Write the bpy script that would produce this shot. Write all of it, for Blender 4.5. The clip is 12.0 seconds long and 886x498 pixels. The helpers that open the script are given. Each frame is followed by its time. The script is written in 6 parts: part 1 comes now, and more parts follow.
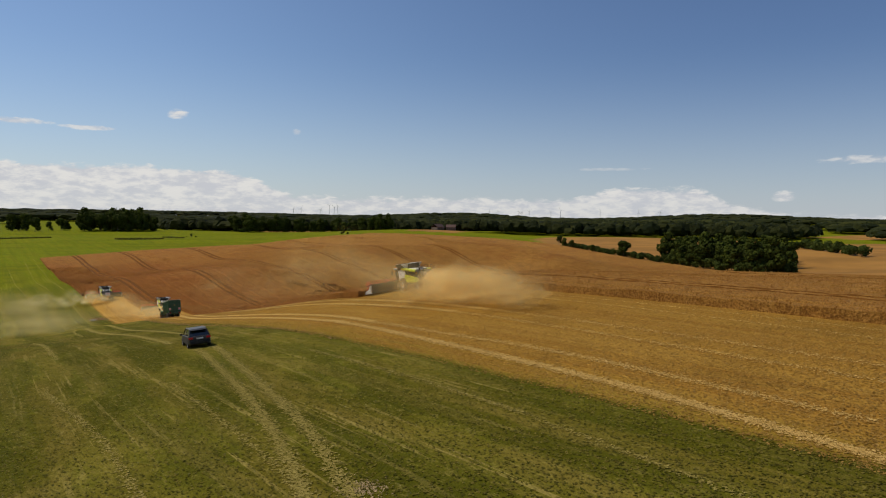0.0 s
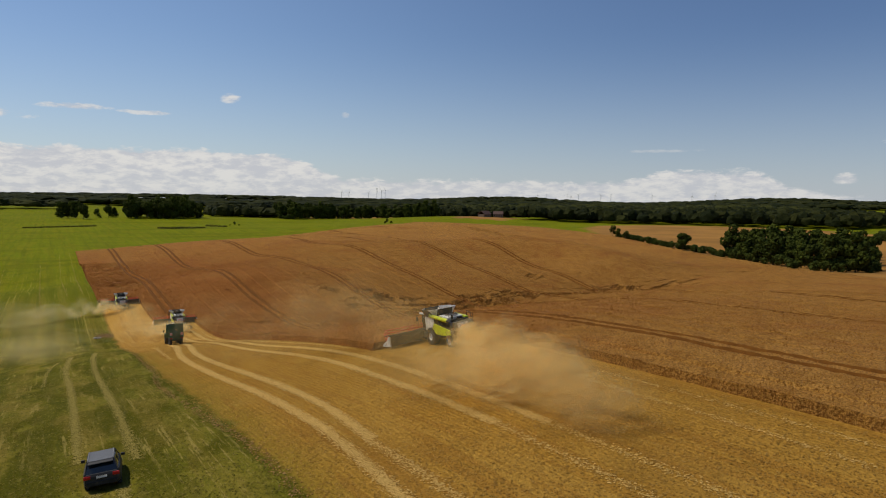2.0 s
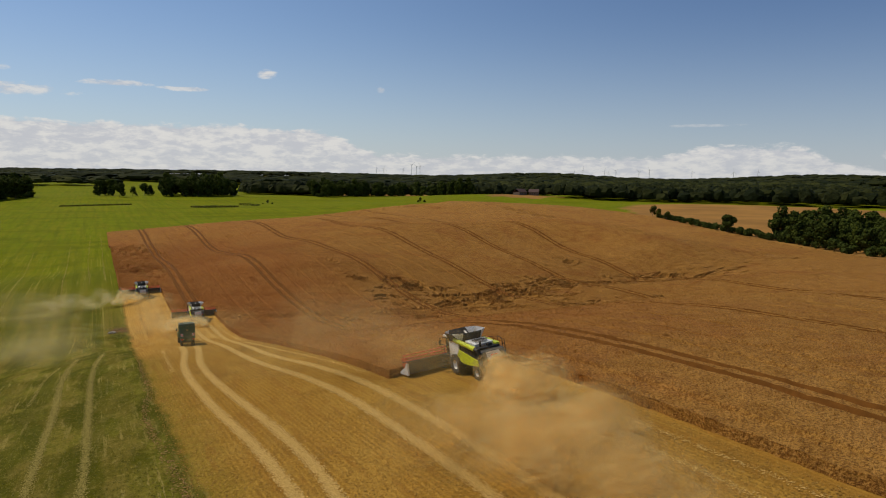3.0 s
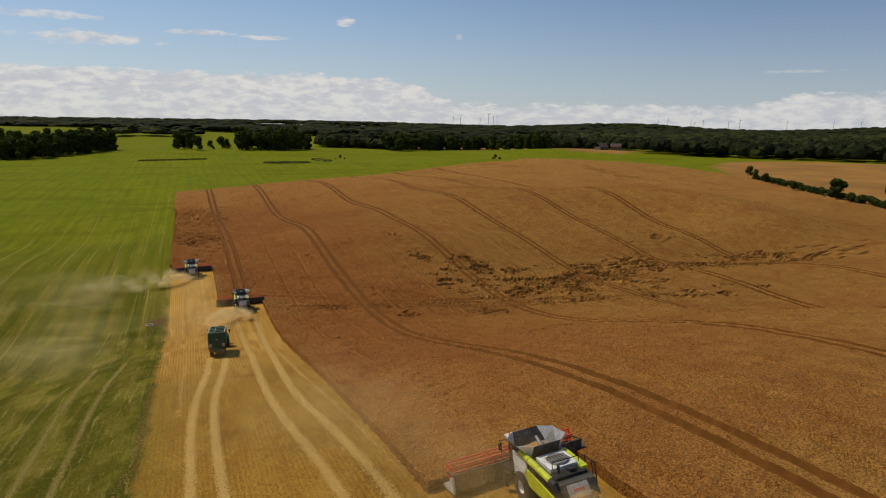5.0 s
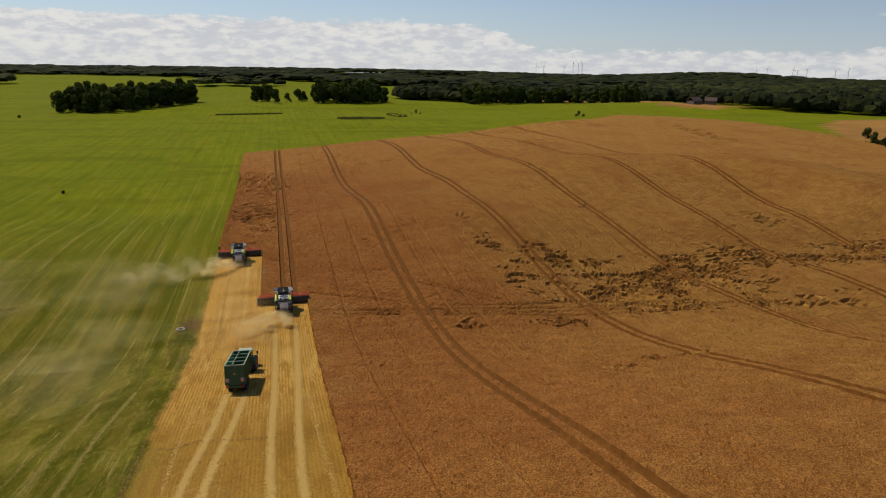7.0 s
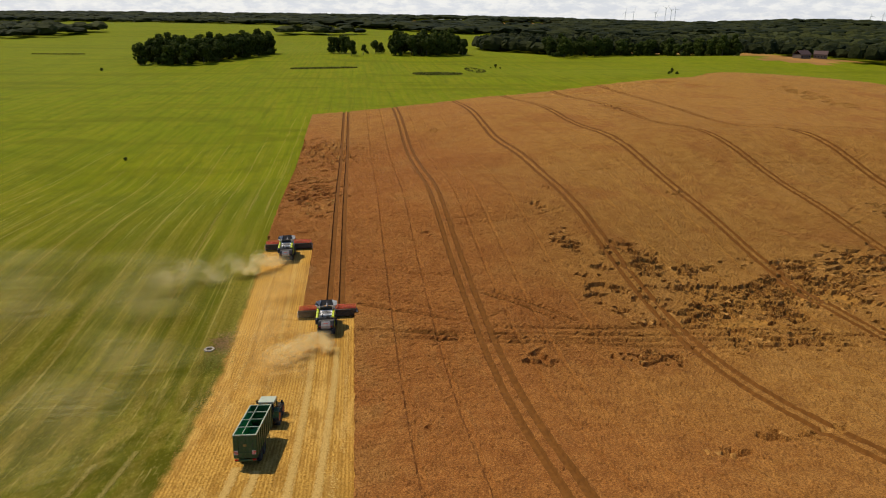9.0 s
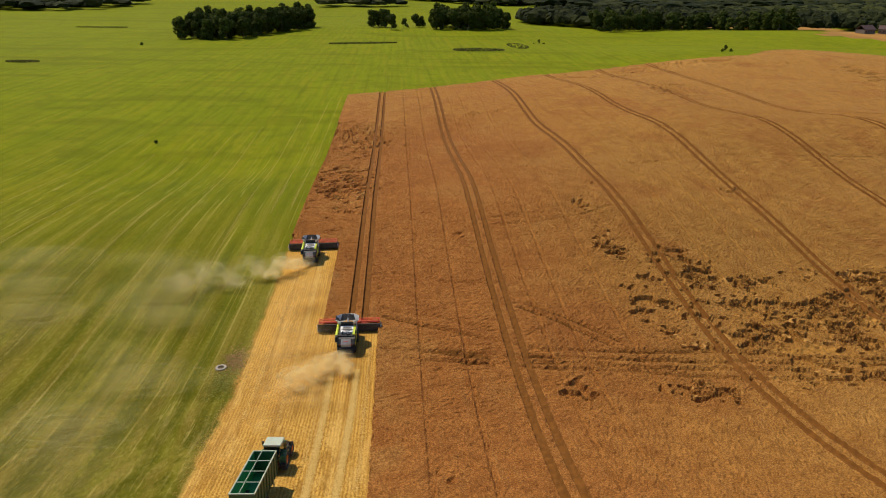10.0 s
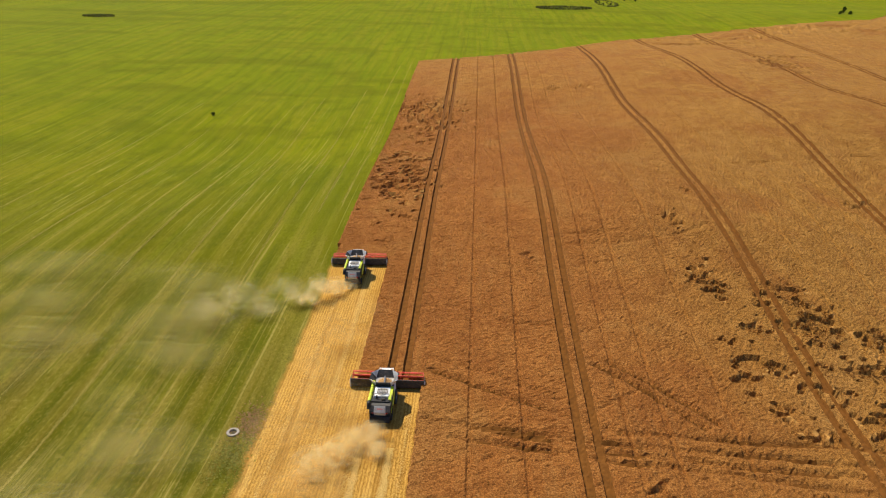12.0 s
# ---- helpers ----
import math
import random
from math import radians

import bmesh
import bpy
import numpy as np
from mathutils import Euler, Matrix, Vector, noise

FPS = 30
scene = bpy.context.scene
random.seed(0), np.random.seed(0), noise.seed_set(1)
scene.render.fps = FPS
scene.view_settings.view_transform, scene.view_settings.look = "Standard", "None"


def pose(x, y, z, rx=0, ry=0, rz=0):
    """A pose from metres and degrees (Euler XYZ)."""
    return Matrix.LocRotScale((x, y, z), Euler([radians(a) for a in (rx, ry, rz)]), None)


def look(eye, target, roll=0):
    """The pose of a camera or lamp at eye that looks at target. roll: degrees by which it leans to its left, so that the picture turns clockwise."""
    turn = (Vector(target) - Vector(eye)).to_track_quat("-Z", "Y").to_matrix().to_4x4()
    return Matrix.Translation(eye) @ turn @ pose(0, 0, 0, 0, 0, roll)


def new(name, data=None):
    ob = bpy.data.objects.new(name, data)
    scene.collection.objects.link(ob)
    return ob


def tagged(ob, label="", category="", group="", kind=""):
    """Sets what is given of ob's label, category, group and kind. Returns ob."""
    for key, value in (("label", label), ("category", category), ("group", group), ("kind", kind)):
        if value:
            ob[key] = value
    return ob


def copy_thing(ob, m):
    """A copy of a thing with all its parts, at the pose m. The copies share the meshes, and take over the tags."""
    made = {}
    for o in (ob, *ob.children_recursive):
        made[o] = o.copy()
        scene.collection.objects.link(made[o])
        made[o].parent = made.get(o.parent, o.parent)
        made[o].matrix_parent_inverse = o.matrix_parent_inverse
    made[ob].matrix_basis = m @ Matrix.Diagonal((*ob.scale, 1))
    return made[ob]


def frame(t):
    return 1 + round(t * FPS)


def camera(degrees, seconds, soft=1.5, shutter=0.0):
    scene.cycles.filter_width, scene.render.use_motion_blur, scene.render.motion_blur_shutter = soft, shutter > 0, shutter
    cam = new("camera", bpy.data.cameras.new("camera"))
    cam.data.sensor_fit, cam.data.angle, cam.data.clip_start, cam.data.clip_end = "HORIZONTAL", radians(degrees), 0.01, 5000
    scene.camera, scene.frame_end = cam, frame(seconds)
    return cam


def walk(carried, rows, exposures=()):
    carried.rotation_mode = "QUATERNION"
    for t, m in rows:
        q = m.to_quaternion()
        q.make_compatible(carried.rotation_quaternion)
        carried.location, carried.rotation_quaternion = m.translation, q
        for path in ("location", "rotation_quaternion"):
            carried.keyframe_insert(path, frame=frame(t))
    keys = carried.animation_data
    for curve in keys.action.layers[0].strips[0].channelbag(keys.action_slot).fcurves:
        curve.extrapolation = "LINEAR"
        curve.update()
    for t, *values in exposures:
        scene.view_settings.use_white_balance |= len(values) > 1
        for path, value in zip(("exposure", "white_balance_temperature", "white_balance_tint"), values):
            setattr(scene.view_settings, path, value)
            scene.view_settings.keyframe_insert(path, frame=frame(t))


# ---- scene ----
cam = camera(65.4, 12.0, soft=1.1)
METRES, EYE, TILT, LEAN, TURN = 122.0, 25.0, -2.5, -0.5, -32.5
ROWS = [
    (0.0, -0.003, -0.0424, -0.012, -0.95, 0.11, 0.01),
    (0.5, -0.0002, 0.0004, -0.0005, -0.03, 0.04, 0.01),
    (1.0, 0.0025, 0.0457, 0.0123, 1.02, -0.03, -0.09),
    (1.5, 0.0043, 0.0875, 0.0234, 1.94, -0.63, -0.15),
    (2.0, 0.0053, 0.1322, 0.0356, 2.98, -1.32, -0.21),
    (2.5, 0.0056, 0.173, 0.0475, 4.3, -2.29, -0.28),
    (3.0, 0.0058, 0.2177, 0.0597, 5.87, -3.34, -0.38),
    (5.0, -0.0062, 0.3768, 0.1078, 12.18, -7.55, -0.8),
    (5.5, -0.0109, 0.4171, 0.1193, 13.75, -8.57, -0.86),
    (6.0, -0.0167, 0.4601, 0.1316, 15.51, -9.67, -1.0),
    (6.5, -0.0226, 0.4995, 0.1429, 17.08, -10.69, -1.05),
    (7.0, -0.0305, 0.5412, 0.1551, 18.8, -11.82, -1.14),
    (9.0, -0.0753, 0.6974, 0.2015, 25.39, -16.13, -1.41),
    (9.5, -0.0893, 0.7359, 0.2122, 27.04, -17.23, -1.47),
    (10.0, -0.1058, 0.7776, 0.2242, 28.79, -18.42, -1.5),
    (10.5, -0.1219, 0.8155, 0.2348, 30.39, -19.48, -1.55),
    (11.0, -0.141, 0.8556, 0.2452, 32.09, -20.52, -1.65),
    (11.5, -0.1592, 0.8922, 0.2554, 33.67, -21.5, -1.72),
    (12.0, -0.1812, 0.9318, 0.2658, 35.36, -22.55, -1.83),
]
walk(cam, [(t, pose(0, 0, EYE, TILT, LEAN, TURN) @ pose(METRES * x, METRES * y, METRES * z, 90 + pitch, roll, yaw)) for t, x, y, z, yaw, pitch, roll in ROWS],
     exposures=[(0.0, -0.22), (2.5, -0.29), (5.5, -0.31), (7.0, -0.20), (9.5, 0.24), (10.5, 0.44), (12.0, 0.58)])


# ---------------------------------------------------------------- light
SUN_AZ, SUN_EL = -46.0, 55.0        # degrees; azimuth from +y towards +x

world = bpy.data.worlds.new("sky")
scene.world = world
world.use_nodes = True


class Net:
    """Short hand for a node tree."""

    def __init__(self, tree):
        self.t = tree
        tree.nodes.clear()

    def n(self, kind, **kw):
        nd = self.t.nodes.new(kind)
        ins = kw.pop("ins", {})
        for k, v in kw.items():
            setattr(nd, k, v)
        for k, v in ins.items():
            if isinstance(v, bpy.types.NodeSocket):
                self.t.links.new(v, nd.inputs[k])
            else:
                nd.inputs[k].default_value = v
        return nd

    def math(self, op, a, b=0.0, c=0.0, clamp=False):
        nd = self.n("ShaderNodeMath", operation=op, use_clamp=clamp, ins={0: a, 1: b, 2: c})
        return nd.outputs[0]

    def noise(self, vec, scale, detail=4.0, rough=0.55, dist=0.0):
        return self.n("ShaderNodeTexNoise", ins={"Vector": vec, "Scale": scale, "Detail": detail, "Roughness": rough, "Distortion": dist}).outputs[0]

    def stretch(self, vec, sx, sy, sz=1.0):
        return self.n("ShaderNodeMapping", ins={"Vector": vec, "Scale": (sx, sy, sz)}).outputs[0]

    def step(self, v, lo, hi, smooth=True):
        return self.n("ShaderNodeMapRange", interpolation_type="SMOOTHSTEP" if smooth else "LINEAR",
                      ins={"Value": v, "From Min": lo, "From Max": hi}).outputs[0]

    def mix(self, f, a, b, blend="MIX"):
        nd = self.n("ShaderNodeMix", data_type="RGBA", blend_type=blend)
        for i, v in ((0, f), (6, a), (7, b)):
            if isinstance(v, bpy.types.NodeSocket):
                self.t.links.new(v, nd.inputs[i])
            else:
                nd.inputs[i].default_value = v if i == 0 else (*v, 1)
        return nd.outputs[2]

    def link(self, a, b):
        self.t.links.new(a, b)


# sky with a low bank of cumulus and thin streaks above it
w = Net(world.node_tree)
sky = w.n("ShaderNodeTexSky", sky_type="NISHITA", sun_disc=False, sun_elevation=radians(SUN_EL), sun_rotation=radians(SUN_AZ),
          altitude=100.0, air_density=1.0, dust_density=0.35, ozone_density=3.0)
co = w.n("ShaderNodeTexCoord").outputs["Generated"]
xyz = w.n("ShaderNodeSeparateXYZ", ins={0: co})
zz = w.math("MAXIMUM", xyz.outputs[2], 0.0)
az = w.math("MULTIPLY", w.math("ARCTAN2", xyz.outputs[0], xyz.outputs[1]), 57.2958)
el = w.math("MULTIPLY", w.math("ARCSINE", zz), 57.2958)
plane = w.n("ShaderNodeCombineXYZ", ins={0: w.math("MULTIPLY", az, 0.30), 1: w.math("MULTIPLY", el, 0.85), 2: 3.7}).outputs[0]
n1 = w.noise(plane, 1.0, 9.0, 0.58, 0.25)
n4 = w.noise(w.stretch(plane, 2.6, 2.6), 1.0, 7.0, 0.60, 0.2)
# top of the bank in degrees: high and level to the north, low east of it, a second group further round
ztop = w.math("ADD", w.math("MULTIPLY_ADD", w.step(az, 22.5, 15.0), 2.0, 1.9), w.math("MULTIPLY", w.math("MULTIPLY", w.step(az, 42.0, 49.0), w.step(az, 56.5, 53.0)), 0.75))
ztop = w.math("SUBTRACT", ztop, w.math("MULTIPLY", w.step(az, 54.0, 60.0), 1.3))
val = w.math("ADD", w.math("SUBTRACT", ztop, el), w.math("ADD", w.math("MULTIPLY", w.math("SUBTRACT", n1, 0.5), 1.5), w.math("MULTIPLY", w.math("SUBTRACT", n4, 0.5), 1.1)))
bank = w.step(val, -0.08, 0.32)


def wisp(a, e, ra, re_, torn=1.0):
    """A small cloud round a bearing and a height, in degrees."""
    da, de = w.math("DIVIDE", w.math("SUBTRACT", az, a), ra), w.math("DIVIDE", w.math("SUBTRACT", el, e), re_)
    far_ = w.math("ADD", w.math("MULTIPLY", da, da), w.math("MULTIPLY", de, de))
    return w.step(w.math("ADD", w.math("SUBTRACT", 1.0, far_), w.math("MULTIPLY", w.math("SUBTRACT", n4, 0.5), 3.4 * torn)), 0.0, 1.1)


fac = bank
for spot, dense in (((12.5, 7.95, 0.85, 0.42, 0.7), 0.95), ((21.5, 7.0, 0.40, 0.26, 0.7), 0.55), ((1.5, 6.7, 2.6, 0.26), 0.85), ((6.4, 6.55, 2.0, 0.20), 0.8), ((-6.0, 5.9, 5.0, 0.55), 0.85),
                    ((-9.0, 7.3, 4.5, 0.35), 0.7), ((64.5, 4.6, 3.0, 0.32), 0.7), ((59.7, 2.0, 0.95, 0.45, 0.8), 0.95), ((47.0, 4.2, 3.5, 0.14), 0.35)):
    fac = w.math("MAXIMUM", fac, w.math("MULTIPLY", wisp(*spot), dense))
lit = w.step(w.math("ADD", n4, w.math("MULTIPLY", w.math("SUBTRACT", n1, 0.5), 0.5)), 0.36, 0.64)
cloud = w.mix(lit, (6.1, 6.2, 6.6), (8.2, 8.0, 7.7))
deep = w.mix(1.0, sky.outputs[0], (0.95, 0.97, 1.04), "MULTIPLY")
deep = w.mix(w.step(xyz.outputs[0], 0.1, 0.95), deep, w.mix(1.0, deep, (0.68, 0.72, 0.80), "MULTIPLY"))
haze = w.math("POWER", w.step(zz, 0.24, -0.03, False), 1.8)
hazed = w.mix(w.math("MULTIPLY", haze, 0.80), deep, (5.7, 6.3, 7.1))
soft = w.math("MULTIPLY", fac, w.n("ShaderNodeMapRange", ins={"Value": zz, "From Min": 0.0, "From Max": 0.045, "To Min": 0.66, "To Max": 0.92}).outputs[0])
full = w.mix(soft, hazed, cloud)
bg = w.n("ShaderNodeBackground", ins={"Color": full, "Strength": 0.106})
w.link(bg.outputs[0], w.n("ShaderNodeOutputWorld").inputs[0])

sun = new("sun", bpy.data.lights.new("sun", "SUN"))
sun.data.energy, sun.data.angle, sun.data.color = 4.2, radians(0.53), (1.0, 0.90, 0.74)
sa, se = radians(SUN_AZ), radians(SUN_EL)
sun.matrix_world = look((0, 0, 0), (-math.sin(sa) * math.cos(se), -math.cos(sa) * math.cos(se), -math.sin(se)))

# ---------------------------------------------------------------- the lie of the land
SLOPE = [14.0114, 0.0049, 101.1827, 0.2074, -0.0004, 15.7856]
BUMPS = [(85.7, 205.6, 5.7, 22.0, 23.2), (100.0, 181.3, -7.8, 27.6, 26.4), (197.3, 204.5, -6.7, 42.9, 15.5), (144.4, 288.7, 8.9, 56.8, 27.1),
         (127.2, 367.0, 5.1, 56.7, 44.3), (269.6, 516.3, 8.1, 88.3, 75.6), (68.8, 310.2, -5.0, 42.0, 30.4), (-41.4, 327.1, -3.8, 71.3, 87.0),
         (88.4, 579.7, 0.9, 60.3, 60.0), (212.6, 262.1, 9.3, 27.4, 44.2), (353.5, 289.2, -2.3, 61.7, 58.9), (132.9, 484.6, -2.3, 42.0, 41.7),
         (31.8, 154.8, -1.5, 58.5, 25.3), (179.0, 286.2, -4.9, 48.3, 48.8), (-19.6, 64.3, -4.3, 33.7, 46.9), (129.6, 313.4, 2.4, 38.1, 39.2)]
BUMPS += [(100, 830, 7, 140, 90), (460, 760, 8, 90, 70), (365, 215, -5, 60, 50), (560, 520, 3, 90, 80)]
# small rises and dips (x, y, height, reach): round the brow, in the hollow, on the far rise
BROW = [(-4, 40, -0.58, 16), (68, 40, -0.23, 16), (105, 66, -2.3, 22), (20, 72, -1.26, 16), (36, 96, -0.69, 16), (12, 96, -0.89, 16), (84, 104, -0.51, 16), (160, 110, -1.33, 44), (20, 128, 1.56, 16)]
HOLLOW = [(140, 136, -1.02, 16), (149, 143, -1.19, 22), (68, 144, -0.66, 16), (140, 144, -1.05, 16), (165, 150, -1.24, 30), (-12, 152, -0.79, 16), (149, 154, -1.24, 22), (160, 154, -1.12, 22), (108, 168, 1.92, 16), (-27, 176, -1.62, 22), (204, 192, -1.77, 16), (15, 195, -1.52, 30), (52, 200, -0.72, 16), (84, 208, -2.0, 16)]
RISE = [(156, 216, 0.67, 16), (226, 220, -1.47, 44), (60, 240, 1.34, 16), (188, 240, -1.3, 16), (196, 240, -1.11, 16), (188, 248, -1.33, 16), (68, 248, 1.01, 16), (-27, 253, -0.82, 22), (188, 256, -1.11, 16), (-12, 280, -0.7, 16), (-27, 286, -1.42, 22), (116, 286, -1.08, 22), (28, 320, 1.53, 16), (60, 625, 1.9, 70)]
FAR = [(-420, 1750, 17, 420, 260), (-900, 2900, 22, 700, 500), (300, 2900, 19, 600, 500), (900, 2600, 14, 500, 500), (1750, 2500, 29, 260, 260),
       (1500, 1900, 6, 500, 400), (2500, 1720, 27, 330, 260), (2600, 900, 17, 700, 600), (-2600, 1500, 24, 900, 900), (1400, 900, 3, 300, 300),
       (0, 3900, 22, 2500, 500), (3400, 2600, 16, 900, 900)]


def ground_z(x, y):
    """Height of the soil; takes numbers or arrays."""
    a, b, y0, c, d, k = SLOPE
    xs = np.clip(x, -220, 420)
    z = 3.19 + (a + b * xs) / (1 + np.exp(np.clip((xs - 166) / 22, -40, 40))) / (1 + np.exp(np.clip((y - y0 - c * xs - d * xs * xs) / k, -40, 40)))
    for bx, by, h, rx, ry in BUMPS + [(*b, b[3]) for b in BROW + HOLLOW + RISE] + FAR:
        z = z + h * np.exp(-0.5 * (((x - bx) / rx) ** 2 + ((y - by) / ry) ** 2))
    return z


def gz(x, y):
    return float(ground_z(np.float64(x), np.float64(y)))


# ---------------------------------------------------------------- materials
MATS = {}


def plain(name, colour, rough=0.6, metal=0.0, vary=0.25, scale=3.0, bump=0.0, dirt=None, spec=0.5):
    """A painted or natural surface with variation at two scales."""
    if name in MATS:
        return MATS[name]
    m = MATS[name] = bpy.data.materials.new(name)
    m.use_nodes = True
    k = Net(m.node_tree)
    o = k.n("ShaderNodeTexCoord").outputs["Object"]
    big, fine = k.noise(o, scale, 4.0), k.noise(o, scale * 9.0, 3.0)
    dark = tuple(v * (1 - vary) for v in colour)
    lite = tuple(min(1.0, v * (1 + vary)) for v in colour)
    c = k.mix(k.step(big, 0.3, 0.7), dark, lite)
    c = k.mix(k.math("MULTIPLY", fine, vary), c, dark)
    if dirt:
        c = k.mix(k.math("MULTIPLY", k.step(k.noise(o, scale * 2.3, 6.0, 0.65), 0.48, 0.75), 0.7), c, dirt)
    p = k.n("ShaderNodeBsdfPrincipled", ins={"Base Color": c, "Metallic": metal, "Specular IOR Level": spec,
                                            "Roughness": k.math("MULTIPLY_ADD", fine, 0.2, rough - 0.1, clamp=True)})
    if bump:
        k.link(k.n("ShaderNodeBump", ins={"Strength": bump, "Distance": 0.05, "Height": fine}).outputs[0], p.inputs["Normal"])
    k.link(p.outputs[0], k.n("ShaderNodeOutputMaterial").inputs[0])
    return m


def leafy(name, dark, lite, scale=0.35, rough=0.0):
    """Leaves: two greens, each clump a little different, some light passing through."""
    if name in MATS:
        return MATS[name]
    m = MATS[name] = bpy.data.materials.new(name)
    m.use_nodes = True
    k = Net(m.node_tree)
    o = k.n("ShaderNodeTexCoord").outputs["Object"]
    geo = k.n("ShaderNodeNewGeometry").outputs["Random Per Island"]
    obj = k.n("ShaderNodeObjectInfo").outputs["Random"]
    f = k.math("MULTIPLY_ADD", geo, 0.5, k.math("MULTIPLY", k.noise(o, scale, 3.0), 0.5))
    c = k.mix(k.step(f, 0.2, 0.8), dark, lite)
    c = k.mix(k.math("MULTIPLY", obj, 0.45), c, tuple(0.6 * v for v in dark))
    p = k.n("ShaderNodeBsdfPrincipled", ins={"Base Color": c, "Roughness": 0.85, "Specular IOR Level": 0.08})
    if rough:
        k.link(k.n("ShaderNodeBump", ins={"Strength": 1.0, "Distance": rough, "Height": k.noise(o, 0.55, 4.0, 0.7)}).outputs[0], p.inputs["Normal"])
    tr = k.n("ShaderNodeBsdfTranslucent", ins={"Color": c})
    mx = k.n("ShaderNodeMixShader", ins={0: 0.22, 1: p.outputs[0], 2: tr.outputs[0]})
    k.link(mx.outputs[0], k.n("ShaderNodeOutputMaterial").inputs[0])
    return m


def ground_material():
    """Grass field with mowing stripes; golden stubble on the harvested strip."""
    m = bpy.data.materials.new("field_ground")
    m.use_nodes = True
    k = Net(m.node_tree)
    o = k.n("ShaderNodeTexCoord").outputs["Object"]
    s = k.n("ShaderNodeSeparateXYZ", ins={0: o})
    x, y = s.outputs[0], s.outputs[1]
    wob = k.math("MULTIPLY", k.math("SUBTRACT", k.noise(o, 0.25, 5.0, 0.65), 0.5), 2.4)
    xw = k.math("ADD", x, wob)
    clod = k.noise(o, 2.2, 5.0, 0.7)
    fine = k.noise(o, 7.0, 3.0, 0.7)
    blades = k.noise(k.stretch(o, 3.2, 1.5), 1.0, 4.0, 0.75)
    broad = k.noise(k.stretch(o, 0.20, 0.007), 1.0, 3.0, 0.55)
    stripes = k.noise(k.stretch(o, 0.55, 0.008), 1.0, 4.0, 0.6)
    thin = k.noise(k.stretch(o, 2.3, 0.010), 1.0, 4.0, 0.68)
    patch = k.noise(o, 0.022, 4.0, 0.6)
    mottle = k.noise(o, 0.13, 5.0, 0.65)
    where = k.step(k.noise(k.stretch(o, 0.13, 0.025), 1.0, 4.0, 0.65), 0.36, 0.60)
    # grass
    fresh = k.mix(k.step(patch, 0.35, 0.65), (0.104, 0.122, 0.0010), (0.160, 0.164, 0.0012))
    fresh = k.mix(k.math("MULTIPLY", k.step(y, 230.0, 420.0), 0.60), fresh, (0.158, 0.190, 0.0010))
    fresh = k.mix(k.math("MULTIPLY", k.step(broad, 0.45, 0.62), 0.40), fresh, (0.180, 0.162, 0.006))
    fresh = k.mix(k.math("MULTIPLY", k.step(stripes, 0.50, 0.60), 0.30), fresh, (0.200, 0.180, 0.008))
    fresh = k.mix(k.math("MULTIPLY", k.step(mottle, 0.48, 0.66), 0.38), fresh, (0.066, 0.090, 0.002))
    fresh = k.mix(k.math("MULTIPLY", k.step(stripes, 0.45, 0.34), 0.45), fresh, (0.080, 0.100, 0.003))
    fresh = k.mix(k.math("MULTIPLY", k.math("MULTIPLY", k.step(thin, 0.575, 0.605), where), k.math("MULTIPLY", k.step(y, 380.0, 270.0), 0.62)), fresh, (0.32, 0.28, 0.050))
    dry = k.mix(k.step(mottle, 0.36, 0.62), (0.094, 0.090, 0.006), (0.148, 0.130, 0.014))
    dry = k.mix(k.math("MULTIPLY", k.step(broad, 0.46, 0.56), 0.80), dry, (0.070, 0.064, 0.003))
    dry = k.mix(k.math("MULTIPLY", k.step(stripes, 0.50, 0.62), 0.45), dry, (0.205, 0.150, 0.032))
    dry = k.mix(k.math("MULTIPLY", k.math("MULTIPLY", k.step(thin, 0.570, 0.610), where), 0.70), dry, (0.29, 0.225, 0.060))
    dry = k.mix(k.math("MULTIPLY", k.step(stripes, 0.45, 0.36), 0.45), dry, (0.054, 0.060, 0.004))
    swell = k.noise(k.stretch(o, 0.005, 0.045), 1.0, 3.0, 0.55)
    fresh = k.mix(k.math("MULTIPLY", k.math("MULTIPLY", k.step(swell, 0.52, 0.66), k.step(y, 210.0, 300.0)), 0.50), fresh, (0.092, 0.104, 0.002))
    band = k.math("SINE", k.math("ADD", k.math("MULTIPLY", x, 1.15), k.math("MULTIPLY", broad, 9.0)))
    dry = k.mix(k.math("MULTIPLY", k.step(band, 0.0, 0.8), 0.45), dry, (0.056, 0.056, 0.003))
    dry = k.mix(k.math("MULTIPLY", k.step(band, -0.2, -0.9), 0.30), dry, (0.185, 0.135, 0.022))
    fresh = k.mix(k.math("MULTIPLY", k.step(band, 0.2, 0.9), 0.22), fresh, (0.080, 0.100, 0.002))
    near = k.step(k.math("ADD", y, k.math("MULTIPLY", wob, 14.0)), 300.0, 140.0)
    grass = k.mix(near, fresh, dry)
    grass = k.mix(k.math("MULTIPLY", k.step(blades, 0.50, 0.66), 0.42), grass, (0.050, 0.054, 0.004))
    grass = k.mix(k.math("MULTIPLY", k.step(blades, 0.46, 0.34), k.math("MULTIPLY_ADD", near, 0.22, 0.08)), grass, (0.30, 0.24, 0.06))
    # stubble in drilled rows
    row = k.math("MULTIPLY_ADD", k.math("SINE", k.math("MULTIPLY_ADD", x, 17.0, k.math("MULTIPLY", wob, 0.35))), 0.5, 0.5)
    dots = k.noise(k.stretch(o, 6.5, 4.2), 1.0, 3.0, 0.7)
    tone = k.math("ADD", k.math("MULTIPLY", row, 0.13), dots)
